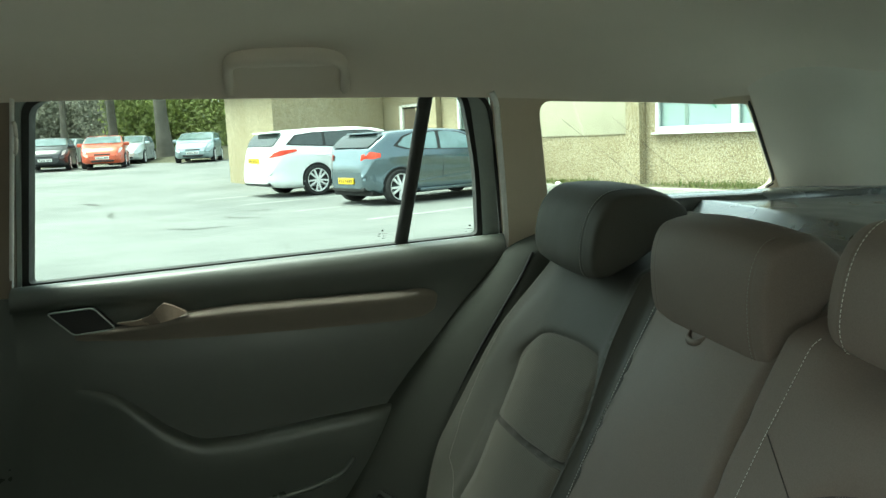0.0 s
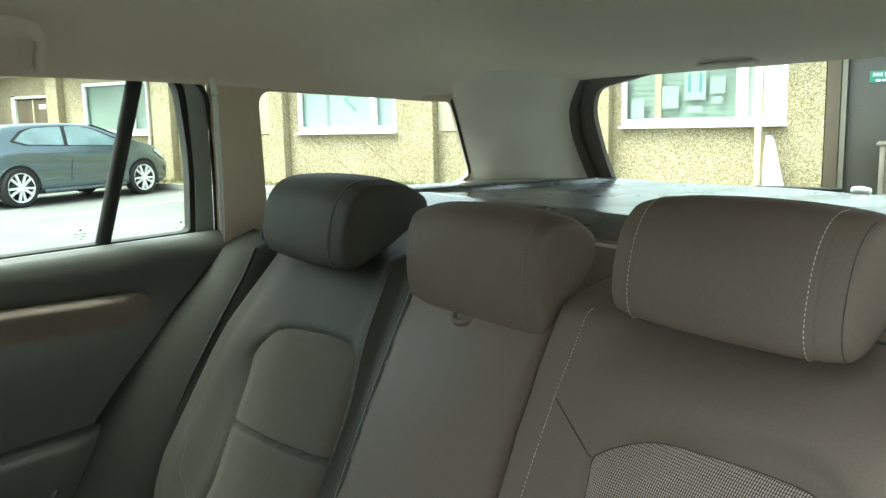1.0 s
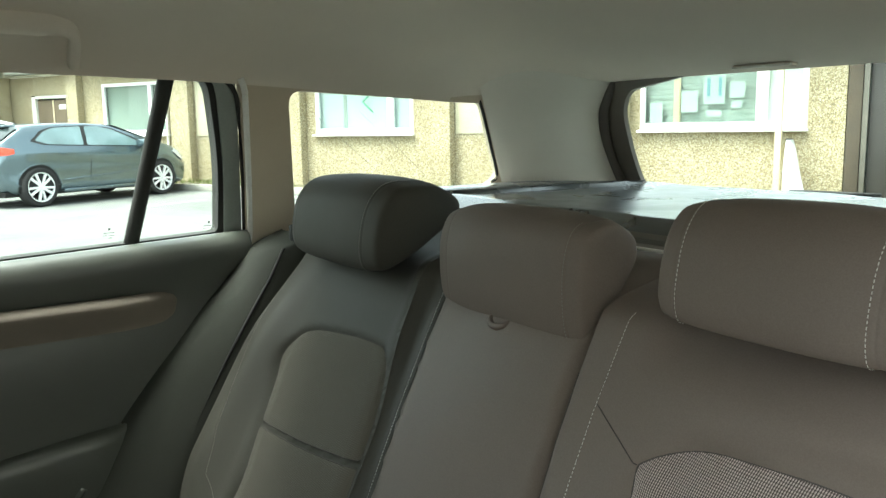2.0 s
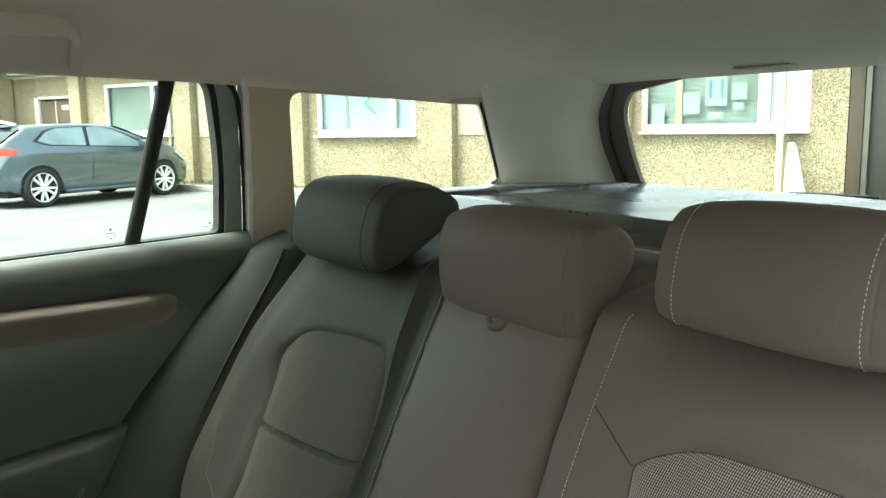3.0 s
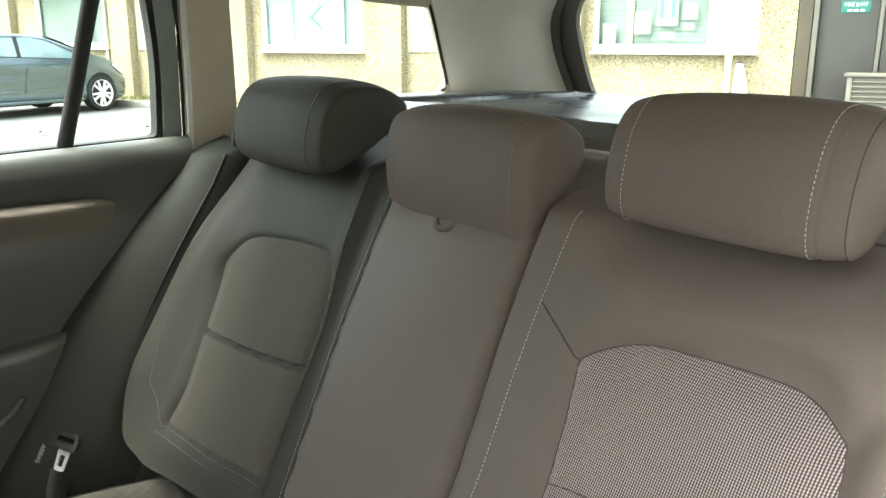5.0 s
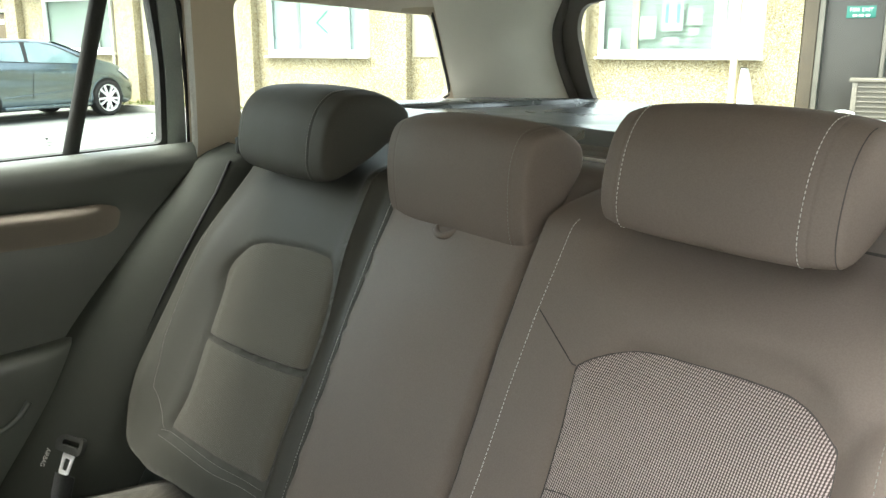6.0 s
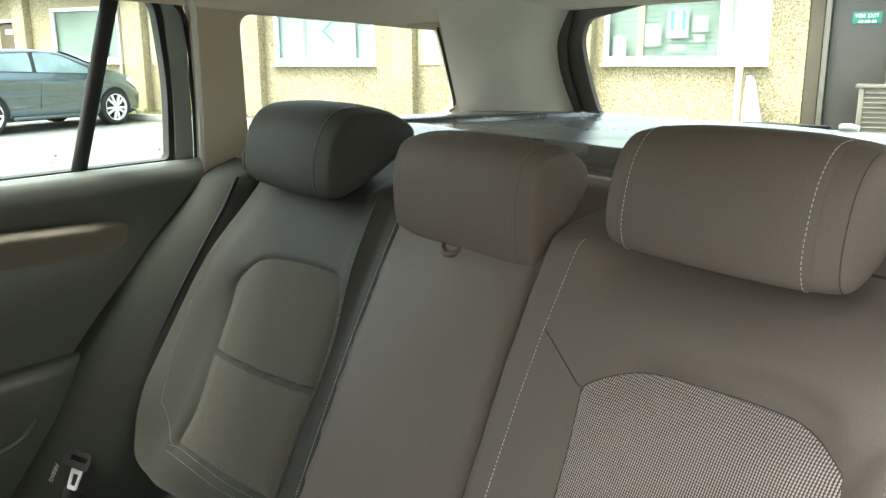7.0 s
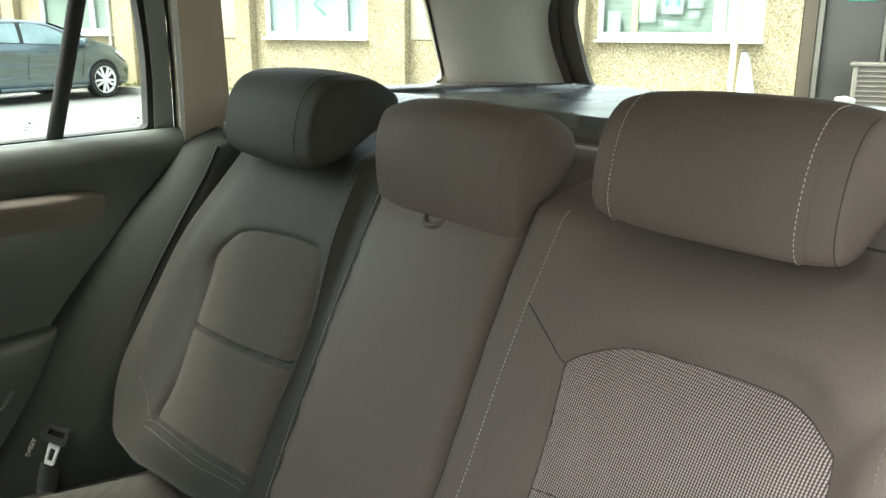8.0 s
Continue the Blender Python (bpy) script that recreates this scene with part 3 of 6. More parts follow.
tagged(link_mesh("wall_rear_left", verts, grid_faces(24, 16), PILLAR_GREY), "grey plastic trim of the rear roof pillar", "pillar trim", kind="structure")


def rear_at(u, v, w=0.0):
    """The tailgate's inner face; w metres outwards."""
    return Vector((u, 1.430 - 0.45 * (v - 1.07) + w, v))


half_top = [(-0.489, 1.050), (-0.493, 1.120), (-0.484, 1.215), (-0.450, 1.260), (-0.20, 1.295), (0.0, 1.300)]
REAR_GLASS = rounded(half_top + [(-x, z) for x, z in reversed(half_top[:-1])], [0.03, 0.08, 0.035, 0.08, 0.1, 0.1, 0.1, 0.08, 0.035, 0.08, 0.03])
GATE = [(-0.60, 0.62), (-0.60, 1.10), (-0.585, 1.25), (-0.50, 1.33), (0.50, 1.33), (0.585, 1.25), (0.60, 1.10), (0.60, 0.62)]
tailgate = thing("tailgate", "closed tailgate with dark trim and a wide rear window", "tailgate")
part("window_frame", plate(GATE, [REAR_GLASS], rear_at, 0.012), GATE_TRIM, tailgate, "dark brown-grey frame")
r_pane = part("window_pane", plate(REAR_GLASS, [], lambda u, v, w: rear_at(u, v, w + 0.010), 0.004), PANE, tailgate, "clear pane")
r_pane.visible_shadow = False
edge_turn = [2 * math.pi * k / 14 for k in range(14)]
link_mesh("frame_edge", [p + Vector((0.002 + 0.012 * math.cos(q), 0.004 + 0.012 * math.sin(q), 0)) for p in B for q in edge_turn], grid_faces(len(B), 14, False, True), GATE_TRIM, tailgate, "rounded dark frame edge")
rod("wiper_spindle", [rear_at(0.042, 1.062, 0.05), rear_at(0.057, 1.064, 0.05), rear_at(0.072, 1.061, 0.05)], 0.008, WHITE_PLASTIC, tailgate, "pale wiper cap")
rod("wiper_arm", [rear_at(0.02, 1.062, 0.055), rear_at(-0.08, 1.060, 0.055), rear_at(-0.16, 1.058, 0.055)], 0.0035, BLACK, tailgate, "black wiper arm")

# headlining
verts = []
NY, NX = 70, 61
for i in range(NY):
    y = -1.10 + 2.445 * i / (NY - 1)
    ze, xe, zc = (smooth_table(tb, y) for tb in (ZE, XE, ZC))
    for k in range(NX):
        q = -math.pi / 2 + math.pi * k / (NX - 1)
        s = math.sin(q)
        lift = (1 - abs(s) ** 3.2) ** 0.62
        verts.append((xe * s, y, ze + (zc - ze) * lift))
ceiling = tagged(link_mesh("ceiling", verts, grid_faces(NY, NX), HEADLINING), "pale grey felt headlining of the car roof", "headlining", kind="structure")
roof = [(x * 1.12, y * 1.02, z + 0.05) for x, y, z in verts]
tagged(link_mesh("roof", roof, grid_faces(NY, NX), BODY_METAL), "painted metal roof of the car", "car roof", kind="structure")
slot = thing("roof_slot_cover", "narrow trim cover in the headlining above the rear window", "trim cover")
box_m = pose(-0.080, 1.288, 1.2855, -9, 0, 0)
boxed("cover", (0, 0, 0), (0.115, 0.016, 0.006), HEADLINING, slot, 0.002, m=box_m)
boxed("lip", (0, -0.009, -0.002), (0.115, 0.003, 0.004), PALE_EDGE, slot, 0.001, m=box_m)

# grab handle above the door
grab = thing("grab_handle", "folded grey grab handle on the headlining edge", "grab handle")


def rail(y, up):
    """The headlining's side roll: up from 0 at the window to 1 on the roof."""
    ze, xe, zc = (smooth_table(tb, y) for tb in (ZE, XE, ZC))
    s = 1 - 0.22 * up ** 1.6
    return Vector((-xe * s, y, ze + (zc - ze) * (1 - s ** 3.2) ** 0.62))


def grab_at(y, up, out):
    a, b = rail(y, max(0, up - 0.05)), rail(y, up + 0.05)
    d = (b - a).normalized()
    nrm = Vector((d.z, 0, -d.x))
    return rail(y, up) + nrm * out


outer = [(0.084, 0.18), (0.090, 0.68), (0.123, 0.86), (0.20, 0.89), (0.262, 0.85), (0.293, 0.66), (0.298, 0.18)]
rows = curve_through([(y, u, 0.012) for y, u in outer], 40)
verts = []
for p in rows:
    for dy, du, o in ((0, 0, -0.01), (0.0, 0, 0.014), (0.004, -0.05, 0.021), (0.012, -0.14, 0.021), (0.016, -0.19, 0.012), (0.016, -0.19, -0.01)):
        cy = 0.19
        verts.append(grab_at(p.x + dy * (1 if p.x < cy else -1) * min(1, abs(p.x - cy) / 0.08), max(0.02, p.y + du * min(1.0, max(0.0, (0.105 - abs(p.x - cy)) / 0.05))), o))
link_mesh("handle_bar", verts, grid_faces(len(rows), 6), HEADLINING, grab, "pale grey moulded bar")

# load cover and side ledges behind the seat
cover = thing("load_cover", "black vinyl load cover across the boot, catching sky glare", "load cover")
NX, NY = 40, 24
verts = []
for i in range(NX):
    x = -0.60 + 1.20 * i / (NX - 1)
    for j in range(NY):
        t = j / (NY - 1)
        y = 0.93 + 0.535 * t
        sag = 0.0012 * math.sin(14 * x + 3 * t) * t + 0.0006 * math.sin(31 * x - 9 * t)
        z = 1.061 - 0.005 * math.sin(math.pi * t) + sag - 0.022 * smooth01(1 - t / 0.055) ** 2
        verts.append((x, y, z))
link_mesh("cover_sheet", verts, grid_faces(NX, NY), SHELF, cover, "black grained vinyl sheet")
boxed("cassette", (0, 0.935, 1.018), (1.26, 0.055, 0.045), GATE_TRIM, cover, 0.015, "dark grey roller cassette")
for flip in (-1, 1):
    ledge = thing("side_ledge", "dark plastic ledge beside the load cover", "side trim", "ledges beside the load cover")
    NY = 24
    verts = []
    for j in range(NY):
        y = 0.80 + 0.62 * j / (NY - 1)
        inner = 0.535 - 0.06 * smooth01((y - 1.18) / 0.22)
        outx = min(0.705, 0.715 - 0.27 * smooth01((y - 1.16) / 0.30))
        if y < 1.0:
            inner = 0.56
        verts += [(flip * inner, y, 1.03), (flip * inner, y, 1.062), (flip * (inner + 0.008), y, 1.068), (flip * (inner + (outx - inner) * 0.6), y, 1.069), (flip * max(outx, inner + 0.02), y, 1.052)]
    link_mesh("ledge_top", verts, grid_faces(NY, 5), SHELF, ledge, "dark grained plastic")
rail_bar = tagged(rod("net_rail", [(-0.55, 0.82, 1.034), (-0.3, 0.82, 1.036), (0.0, 0.82, 1.0395), (0.3, 0.82, 1.042), (0.55, 0.82, 1.044)], 0.0024, PALE_EDGE), "thin pale metal rail behind the rear seat", "rail")

# plain floor and outer walls that close the car
tagged(boxed("floor", (0, 0.2, 0.27), (1.44, 2.9, 0.04), CARPET), "dark carpeted car floor", "car floor", kind="structure")
lower = rounded([(-1.35, 0.25), (1.45, 0.25), (1.47, 0.60), (1.45, 1.03), (1.20, 1.025), (0.6, 0.97), (-0.345, 0.93), (-1.35, 0.90)], 0.03)
tagged(part("wall_outer_left", plate([(p.x, p.y) for p in lower], [], lambda u, v, w: Vector((-0.78 - w, u, v)), 0.05), BODY_METAL), "painted metal side of the car", "car side", kind="structure")
right_low = rounded([(0.62, 0.25), (1.45, 0.25), (1.47, 0.60), (1.45, 1.03), (0.62, 1.0)], 0.03)
tagged(part("wall_outer_right", plate([(p.x, p.y) for p in right_low], [], lambda u, v, w: Vector((0.74 + w, u, v)), 0.05), BODY_METAL), "painted metal rear wing of the car", "car side", kind="structure")
tagged(boxed("wall_right_sill", (0.755, -0.36, 0.30), (0.09, 1.96, 0.16), BODY_METAL, bevel=0.02), "painted door sill below the open doorway", "door sill", kind="structure")
tagged(part("wall_right", plate(CPIL, [QUARTER], lambda u, v, w: side_at(u, v, w - 0.002, -1), 0.06), PILLAR), "beige plastic pillar trim beside the rear seat", "pillar trim", kind="structure")
verts = [(-p.x, p.y, p.z) for p in pillar_left]
tagged(link_mesh("wall_rear_right", verts, grid_faces(24, 16), PILLAR_GREY), "grey plastic trim of the rear roof pillar", "pillar trim", kind="structure")
BPIL = [(-0.46, 0.93), (-0.46, 1.30), (-0.262, 1.31), (-0.338, 1.0), (-0.358, 0.93)]
for flip, nm in ((1, "wall_middle_left"), (-1, "wall_middle_right")):
    tagged(part(nm, plate(BPIL, [], lambda u, v, w: side_at(u, max(v, 0.99), w) + Vector((0, 0, v - max(v, 0.99))) if flip > 0 else side_at(u, max(v, 0.99), w, -1) + Vector((0, 0, v - max(v, 0.99))), 0.07), PILLAR_BACKLIT), "door pillar trim with backlit shade in its colour", "pillar trim", kind="structure")
hook = thing("coat_hook", "small pale loop hook on the middle pillar", "hook")
rod("loop", curve_through([side_at(-0.272, 1.262, -0.004), side_at(-0.266, 1.258, -0.014), side_at(-0.268, 1.236, -0.018), side_at(-0.275, 1.215, -0.014), side_at(-0.281, 1.210, -0.004)], 18), 0.0035, PILLAR_GREY, hook)
# added out of view to cut the light through the open doorway
tagged(boxed("wall_light_block", (1.95, 0.2, 1.25), (0.12, 4.4, 2.50), KERB, bevel=0.02), "added unseen wall that blocks light beside the open doorway", "wall", kind="structure")
# unseen wall up to the roof, added where the windscreen would let light in
tagged(boxed("wall_front", (0, -1.36, 0.83), (1.5, 0.05, 1.12), BLACK), "added unseen wall that shuts out light at the cabin front", "bulkhead", kind="structure")
tagged(boxed("wall_front_left", (-0.74, -0.855, 0.62), (0.05, 1.01, 0.64), DOOR_TRIM), "added unseen plain wall in place of a front door", "door lining", kind="structure")
# raised over the window's height to block light from the right front
tagged(boxed("wall_front_right", (0.70, -0.90, 0.80), (0.05, 0.92, 1.02), DOOR_TRIM), "added unseen plain wall in place of a front door", "door lining", kind="structure")


# ---- rear seat ----
def seat_y(z):
    return 0.656 + 0.58 * (z - 0.955)


def bumpy(x, c, w):
    return math.exp(-((x - c) / w) ** 2)


def poly_depth(ring, u, v):
    """Distance inside (+) or outside (-) of a polygon."""
    best = 9.0
    for i, a in enumerate(ring):
        b = ring[i - 1]
        d = b - a
        t = max(0, min(1, ((u - a.x) * d.x + (v - a.y) * d.y) / max(1e-9, d.length_squared)))
        best = min(best, math.hypot(a.x + t * d.x - u, a.y + t * d.y - v))
    return best if inside(ring, u, v) else -best


L_INSERT = [Vector(p) for p in rounded([(-0.487, 0.820), (-0.455, 0.854), (-0.405, 0.867), (-0.277, 0.880), (-0.200, 0.880), (-0.171, 0.862), (-0.151, 0.800), (-0.141, 0.744), (-0.130, 0.67), (-0.118, 0.612), (-0.27, 0.592), (-0.432, 0.576), (-0.424, 0.63), (-0.453, 0.713), (-0.468, 0.769)], [0.02, 0.02, 0.02, 0.04, 0.02, 0.02, 0.03, 0.02, 0.02, 0.008, 0.05, 0.008, 0.04, 0.04, 0.04], 3)]
R_INSERT = [Vector(p) for p in rounded([(0.2905, 0.8770), (0.3074, 0.8894), (0.3335, 0.9005), (0.3635, 0.9064), (0.4467, 0.9104), (0.4945, 0.9103), (0.5175, 0.903), (0.5417, 0.8876), (0.549, 0.86), (0.566, 0.74), (0.565, 0.56), (0.33, 0.56), (0.3139, 0.775), (0.303, 0.832)], [0.004, 0.012, 0.02, 0.02, 0.02, 0.012, 0.010, 0.004, 0.012, 0.012, 0.01, 0.01, 0.03, 0.03], 3)]
R_CREASE = [(0.5417, 0.8876), (0.556, 0.910), (0.567, 0.922), (0.585, 0.938), (0.62, 0.960), (0.70, 0.985)]


L_UP = [Vector(p) for p in rounded([(-0.487, 0.820), (-0.455, 0.854), (-0.405, 0.867), (-0.277, 0.880), (-0.200, 0.880), (-0.171, 0.862), (-0.151, 0.800), (-0.141, 0.748), (-0.29, 0.729), (-0.453, 0.716), (-0.468, 0.769)], [0.02, 0.02, 0.02, 0.04, 0.02, 0.02, 0.03, 0.006, 0.05, 0.006, 0.04], 3)]
L_LOW = [Vector(p) for p in rounded([(-0.452, 0.708), (-0.29, 0.720), (-0.140, 0.739), (-0.130, 0.67), (-0.118, 0.614), (-0.27, 0.594), (-0.432, 0.578), (-0.424, 0.63)], [0.006, 0.05, 0.006, 0.02, 0.008, 0.05, 0.008, 0.04], 3)]


def line_dist(pts, u, v):
    best = 9.0
    for a, b in zip(pts, pts[1:]):
        dx, dy = b[0] - a[0], b[1] - a[1]
        t = max(0, min(1, ((u - a[0]) * dx + (v - a[1]) * dy) / (dx * dx + dy * dy)))
        best = min(best, math.hypot(a[0] + t * dx - u, a[1] + t * dy - v))
    return best


L_FOOT = [(-0.445, 0.568), (-0.27, 0.584), (-0.115, 0.602)]
L_SEAM = [(-0.455, 0.712), (-0.29, 0.7245), (-0.14, 0.7435)]
R_SEAM = [(0.219, 0.9125), (0.2905, 0.8775)]


def left_back(x, z):
    o = 0.0
    d = poly_depth(L_INSERT, x, z)
    wing = smooth01((-0.468 - x) / 0.072)
    o += 0.034 * wing * smooth01((1.0 - z) / 0.16) * (0.35 + 0.65 * smooth01((z - 0.53) / 0.12))  # outer wing stands forward
    o += 0.010 * smooth01((0.012 - d) / 0.03) * smooth01((0.93 - z) / 0.14) * smooth01((-0.15 - x) / 0.10)      # frame round the insert
    o += 0.004 * smooth01(d / 0.03)
    o -= 0.004 * math.exp(-(d / 0.003) ** 2)
    o -= 0.006 * math.exp(-(line_dist(L_SEAM, x, z) / 0.004) ** 2)
    o -= 0.06 * smooth01((-0.565 - x) / 0.045) ** 2
    inner = lerp_table([(0.5, -0.11), (0.7, -0.135), (0.88, -0.172), (1.04, -0.194)], z)
    lip = lerp_table(GROOVE_L, z)
    o -= 0.003 * smooth01((x - lip + 0.060) / 0.05)
    o -= 0.006 * smooth01((x - lip + 0.008) / 0.008) ** 2
    o += 0.006 * bumpy(x, inner - 0.004, 0.018) * smooth01((z - 0.80) / 0.12)      # crest of the inner wing
    o -= 0.003 * math.exp(-(line_dist(L_FOOT, x, z) / 0.003) ** 2)
    o -= 0.012 * smooth01((x - inner) / 0.030) * (0.7 + 0.3 * smooth01((z - 0.60) / 0.2))       # inner wing turns to the side
    o -= 0.10 * smooth01((z - 0.985) / 0.045) ** 2
    o -= 0.024 * smooth01((z - 0.955) / 0.06) * smooth01((x + 0.56) / 0.05) * smooth01((-0.19 - x) / 0.05)
    return Vector((x, seat_y(z) - o, z))


STITCH_L = [(0.50, -0.050), (0.60, -0.0735), (0.631, -0.081), (0.675, -0.0912), (0.719, -0.1015), (0.765, -0.1115), (0.818, -0.1205), (0.89, -0.1295), (0.965, -0.136), (1.03, -0.140)]
GROOVE_L = [(z, x + 0.0105) for z, x in STITCH_L]
GROOVE = [(0.5, 0.213), (0.6, 0.209), (0.73, 0.195), (0.806, 0.1835), (0.864, 0.1735), (0.93, 0.166), (1.03, 0.160)]


def centre_back(x, z):
    o = -0.010 + 0.005 * smooth01((lerp_table(GROOVE_L, z) + 0.07 - x) / 0.07)
    o -= 0.012 * smooth01((z - 0.95) / 0.04) * smooth01((x + 0.10) / 0.05)
    edge = lerp_table(GROOVE, z)
    o -= 0.007 * smooth01((lerp_table(GROOVE_L, z) + 0.007 - x) / 0.007) ** 2
    o -= 0.012 * smooth01((x - edge + 0.014) / 0.014) ** 2
    o += 0.006 * math.sin(math.pi * (x + 0.1) / 0.3)
    o -= 0.09 * smooth01((z - 0.985) / 0.045) ** 2
    return Vector((x, seat_y(z) - o, z))


def right_back(x, z):
    o = 0.0
    d = poly_depth(R_INSERT, x, z)
    # the side wing stands forward below a crease that leads up from the insert's corner
    cz = lerp_table([(0.50, 0.860), *R_CREASE], x)
    wing = smooth01((cz - z + 0.006) / 0.030) * smooth01((x - 0.543) / 0.045) * smooth01((0.004 - d) / 0.02)
    o += 0.022 * wing
    o -= 0.007 * math.exp(-(line_dist(R_CREASE, x, z) / 0.007) ** 2) * smooth01(-d / 0.012)
    # the leatherette dips towards the insert, which swells out of its seam
    o -= (0.010 * math.exp(-(max(0.0, -d) / 0.017) ** 2) + 0.007 * smooth01((x - 0.36) / 0.10) * smooth01((0.55 - x) / 0.05) * math.exp(-((d + 0.016) / 0.012) ** 2)) * smooth01((z - 0.80) / 0.08) * smooth01((x - 0.30) / 0.04)
    o += 0.010 * smooth01(d / 0.035) * smooth01((z - 0.80) / 0.08)
    o -= 0.004 * math.exp(-(d / 0.003) ** 2)
    edge = lerp_table(GROOVE, z)
    o -= 0.010 * smooth01((edge + 0.016 - x) / 0.012) ** 2
    o -= 0.10 * smooth01((z - 0.985) / 0.045) ** 2
    o -= 0.06 * smooth01((x - 0.64) / 0.05) ** 2
    o -= 0.030 * smooth01((z - 0.945) / 0.06) * smooth01((0.57 - x) / 0.06) * smooth01((x - 0.235) / 0.05)
    return Vector((x, seat_y(z) - o, z))


def cushion_front(name, outline, fn, mat, parent, label, step=0.008, holes=()):
    v, f, ring = patch([(p[0], p[1]) for p in outline], step, fn, holes)
    n = len(v)
    # a rim turned backwards gives the pad its thickness
    rim = {}
    verts = list(v)
    idx = list(range(len(ring)))
    for i in idx:
        rim[i] = len(verts)
        verts.append(v[i] + Vector((0, 0.10, 0)))
    f = list(f) + [(i, (i + 1) % len(ring), rim[(i + 1) % len(ring)], rim[i]) for i in idx]
    return link_mesh(name, verts, f, mat, parent, label)


def outer_ring(ring, line):
    """A run of an outline closed by a dividing line that leads on from its end."""
    far = max(range(len(ring)), key=lambda i: (ring[i] - ring[i - 1]).length)
    run = ring[far:] + ring[:far]
    if (run[-1] - line[0]).length > (run[-1] - line[-1]).length:
        line = line[::-1]
    return run + list(line)


rear_seat = thing("rear_seat", "three-place rear bench in taupe leatherette with white stitching", "car seat")
def beside(table, heights, off):
    """Points beside a dividing line, off metres across."""
    return [(lerp_table(table, z) + off, z) for z in heights]


LEFT_OUT = rounded([(-0.600, 0.985), (-0.602, 0.80), (-0.600, 0.620), (-0.552, 0.542), (-0.50, 0.518), (-0.43, 0.517), (-0.34, 0.534), (-0.216, 0.552), *beside(GROOVE_L, (0.575, 0.64, 0.70, 0.76, 0.82, 0.89, 0.96, 1.03), -0.0004), (-0.56, 1.03)], [0.03, 0.05, 0.03, 0.03, 0.03, 0.04, 0.05, 0.05, 0.006, 0.02, 0.02, 0.02, 0.02, 0.02, 0.02, 0.02, 0.03], 4)
PART_LINE = [(1.03, -0.187), (0.96, -0.179), (0.90, -0.170), (0.855, -0.159), (0.80, -0.1435), (0.744, -0.1335), (0.67, -0.1225), (0.612, -0.1105), (0.568, -0.102)]
cut = [p.to_2d() for p in curve_through([(x, z, 0) for z, x in PART_LINE], 33)]
outer = [p for p in LEFT_OUT if p.x < lerp_table(PART_LINE[::-1], p.y) - 0.01]
inner = [p for p in LEFT_OUT if p.x > lerp_table(PART_LINE[::-1], p.y) + 0.01]
left_pad = cushion_front("left_backrest", outer_ring(outer, cut), left_back, SEAT_SHADED, rear_seat, "taupe backrest with shade in its colour and ribbed cloth insert", 0.006, [L_UP, L_LOW])
cushion_front("inner_wing", outer_ring(inner, cut[::-1]), left_back, SEAT_SHADED, left_pad, "leatherette inner wing with shade in its colour", 0.005)
rod("wing_seam", [left_back(p.x, p.y) + Vector((0, 0.0004, 0)) for a, b in zip(cut, cut[1:]) for p in (a.lerp(b, k / 6) for k in range(6))], 0.0007, SEAM, left_pad, n=5)
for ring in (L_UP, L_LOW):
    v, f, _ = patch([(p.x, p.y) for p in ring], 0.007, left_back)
    link_mesh("cloth_insert", v, f, RIB_SHADED, left_pad, "ribbed cloth insert with shade in its colour")
stitches("stitching", [(x, z) for z, x in STITCH_L[8::-1]], left_pad, lambda x, z: left_back(x, z) + Vector((0.0, -0.0018, 0)), width=0.0006)
stitches("stitching", [(-0.515, 0.66), (-0.508, 0.622), (-0.478, 0.595), (-0.434, 0.573)], left_pad, lambda x, z: left_back(x, z) + Vector((0, -0.0005, 0)), SHADED_THREAD)
for drop in (-0.0045, 0.0045):
    stitches("stitching", [(x, z + drop) for x, z in L_FOOT], left_pad, lambda x, z: left_back(x, z) + Vector((0, -0.0005, 0)), SHADED_THREAD)
LEVELS = (1.03, 0.96, 0.916, 0.857, 0.80, 0.746, 0.68, 0.60, 0.50)
CENTRE_OUT = beside(GROOVE, LEVELS, -0.002) + beside(GROOVE_L, LEVELS[::-1], 0.0004)
centre_pad = cushion_front("centre_backrest", CENTRE_OUT, centre_back, SEAT, rear_seat, "plain taupe centre backrest", 0.01)
RIGHT_OUT = rounded([*beside(GROOVE, LEVELS, 0.003), (0.66, 0.50), (0.69, 0.60), (0.69, 0.98), (0.64, 1.03)], [0.01] * 9 + [0.03, 0.04, 0.04, 0.03], 3)
right_pad = cushion_front("right_backrest", RIGHT_OUT, right_back, SEAT, rear_seat, "taupe backrest with checked cloth insert", 0.008, [R_INSERT])
v, f, _ = patch([(p.x, p.y) for p in R_INSERT], 0.008, right_back)
link_mesh("cloth_insert", v, f, WEAVE, right_pad, "taupe and white checked cloth insert")
stitches("stitching", [(0.2155, 1.000), (0.2165, 0.965), (0.217, 0.945), (0.218, 0.907), (0.224, 0.841), (0.235, 0.76), (0.246, 0.60)], right_pad, lambda x, z: right_back(x, z) + Vector((0, -0.0014, 0)), width=0.0005)
stitches("stitching", [(0.580, 0.925), (0.583, 0.905), (0.587, 0.885), (0.591, 0.85), (0.597, 0.78)], right_pad, lambda x, z: right_back(x, z) + Vector((0, -0.0006, 0)), SHADED_THREAD, width=0.0004)
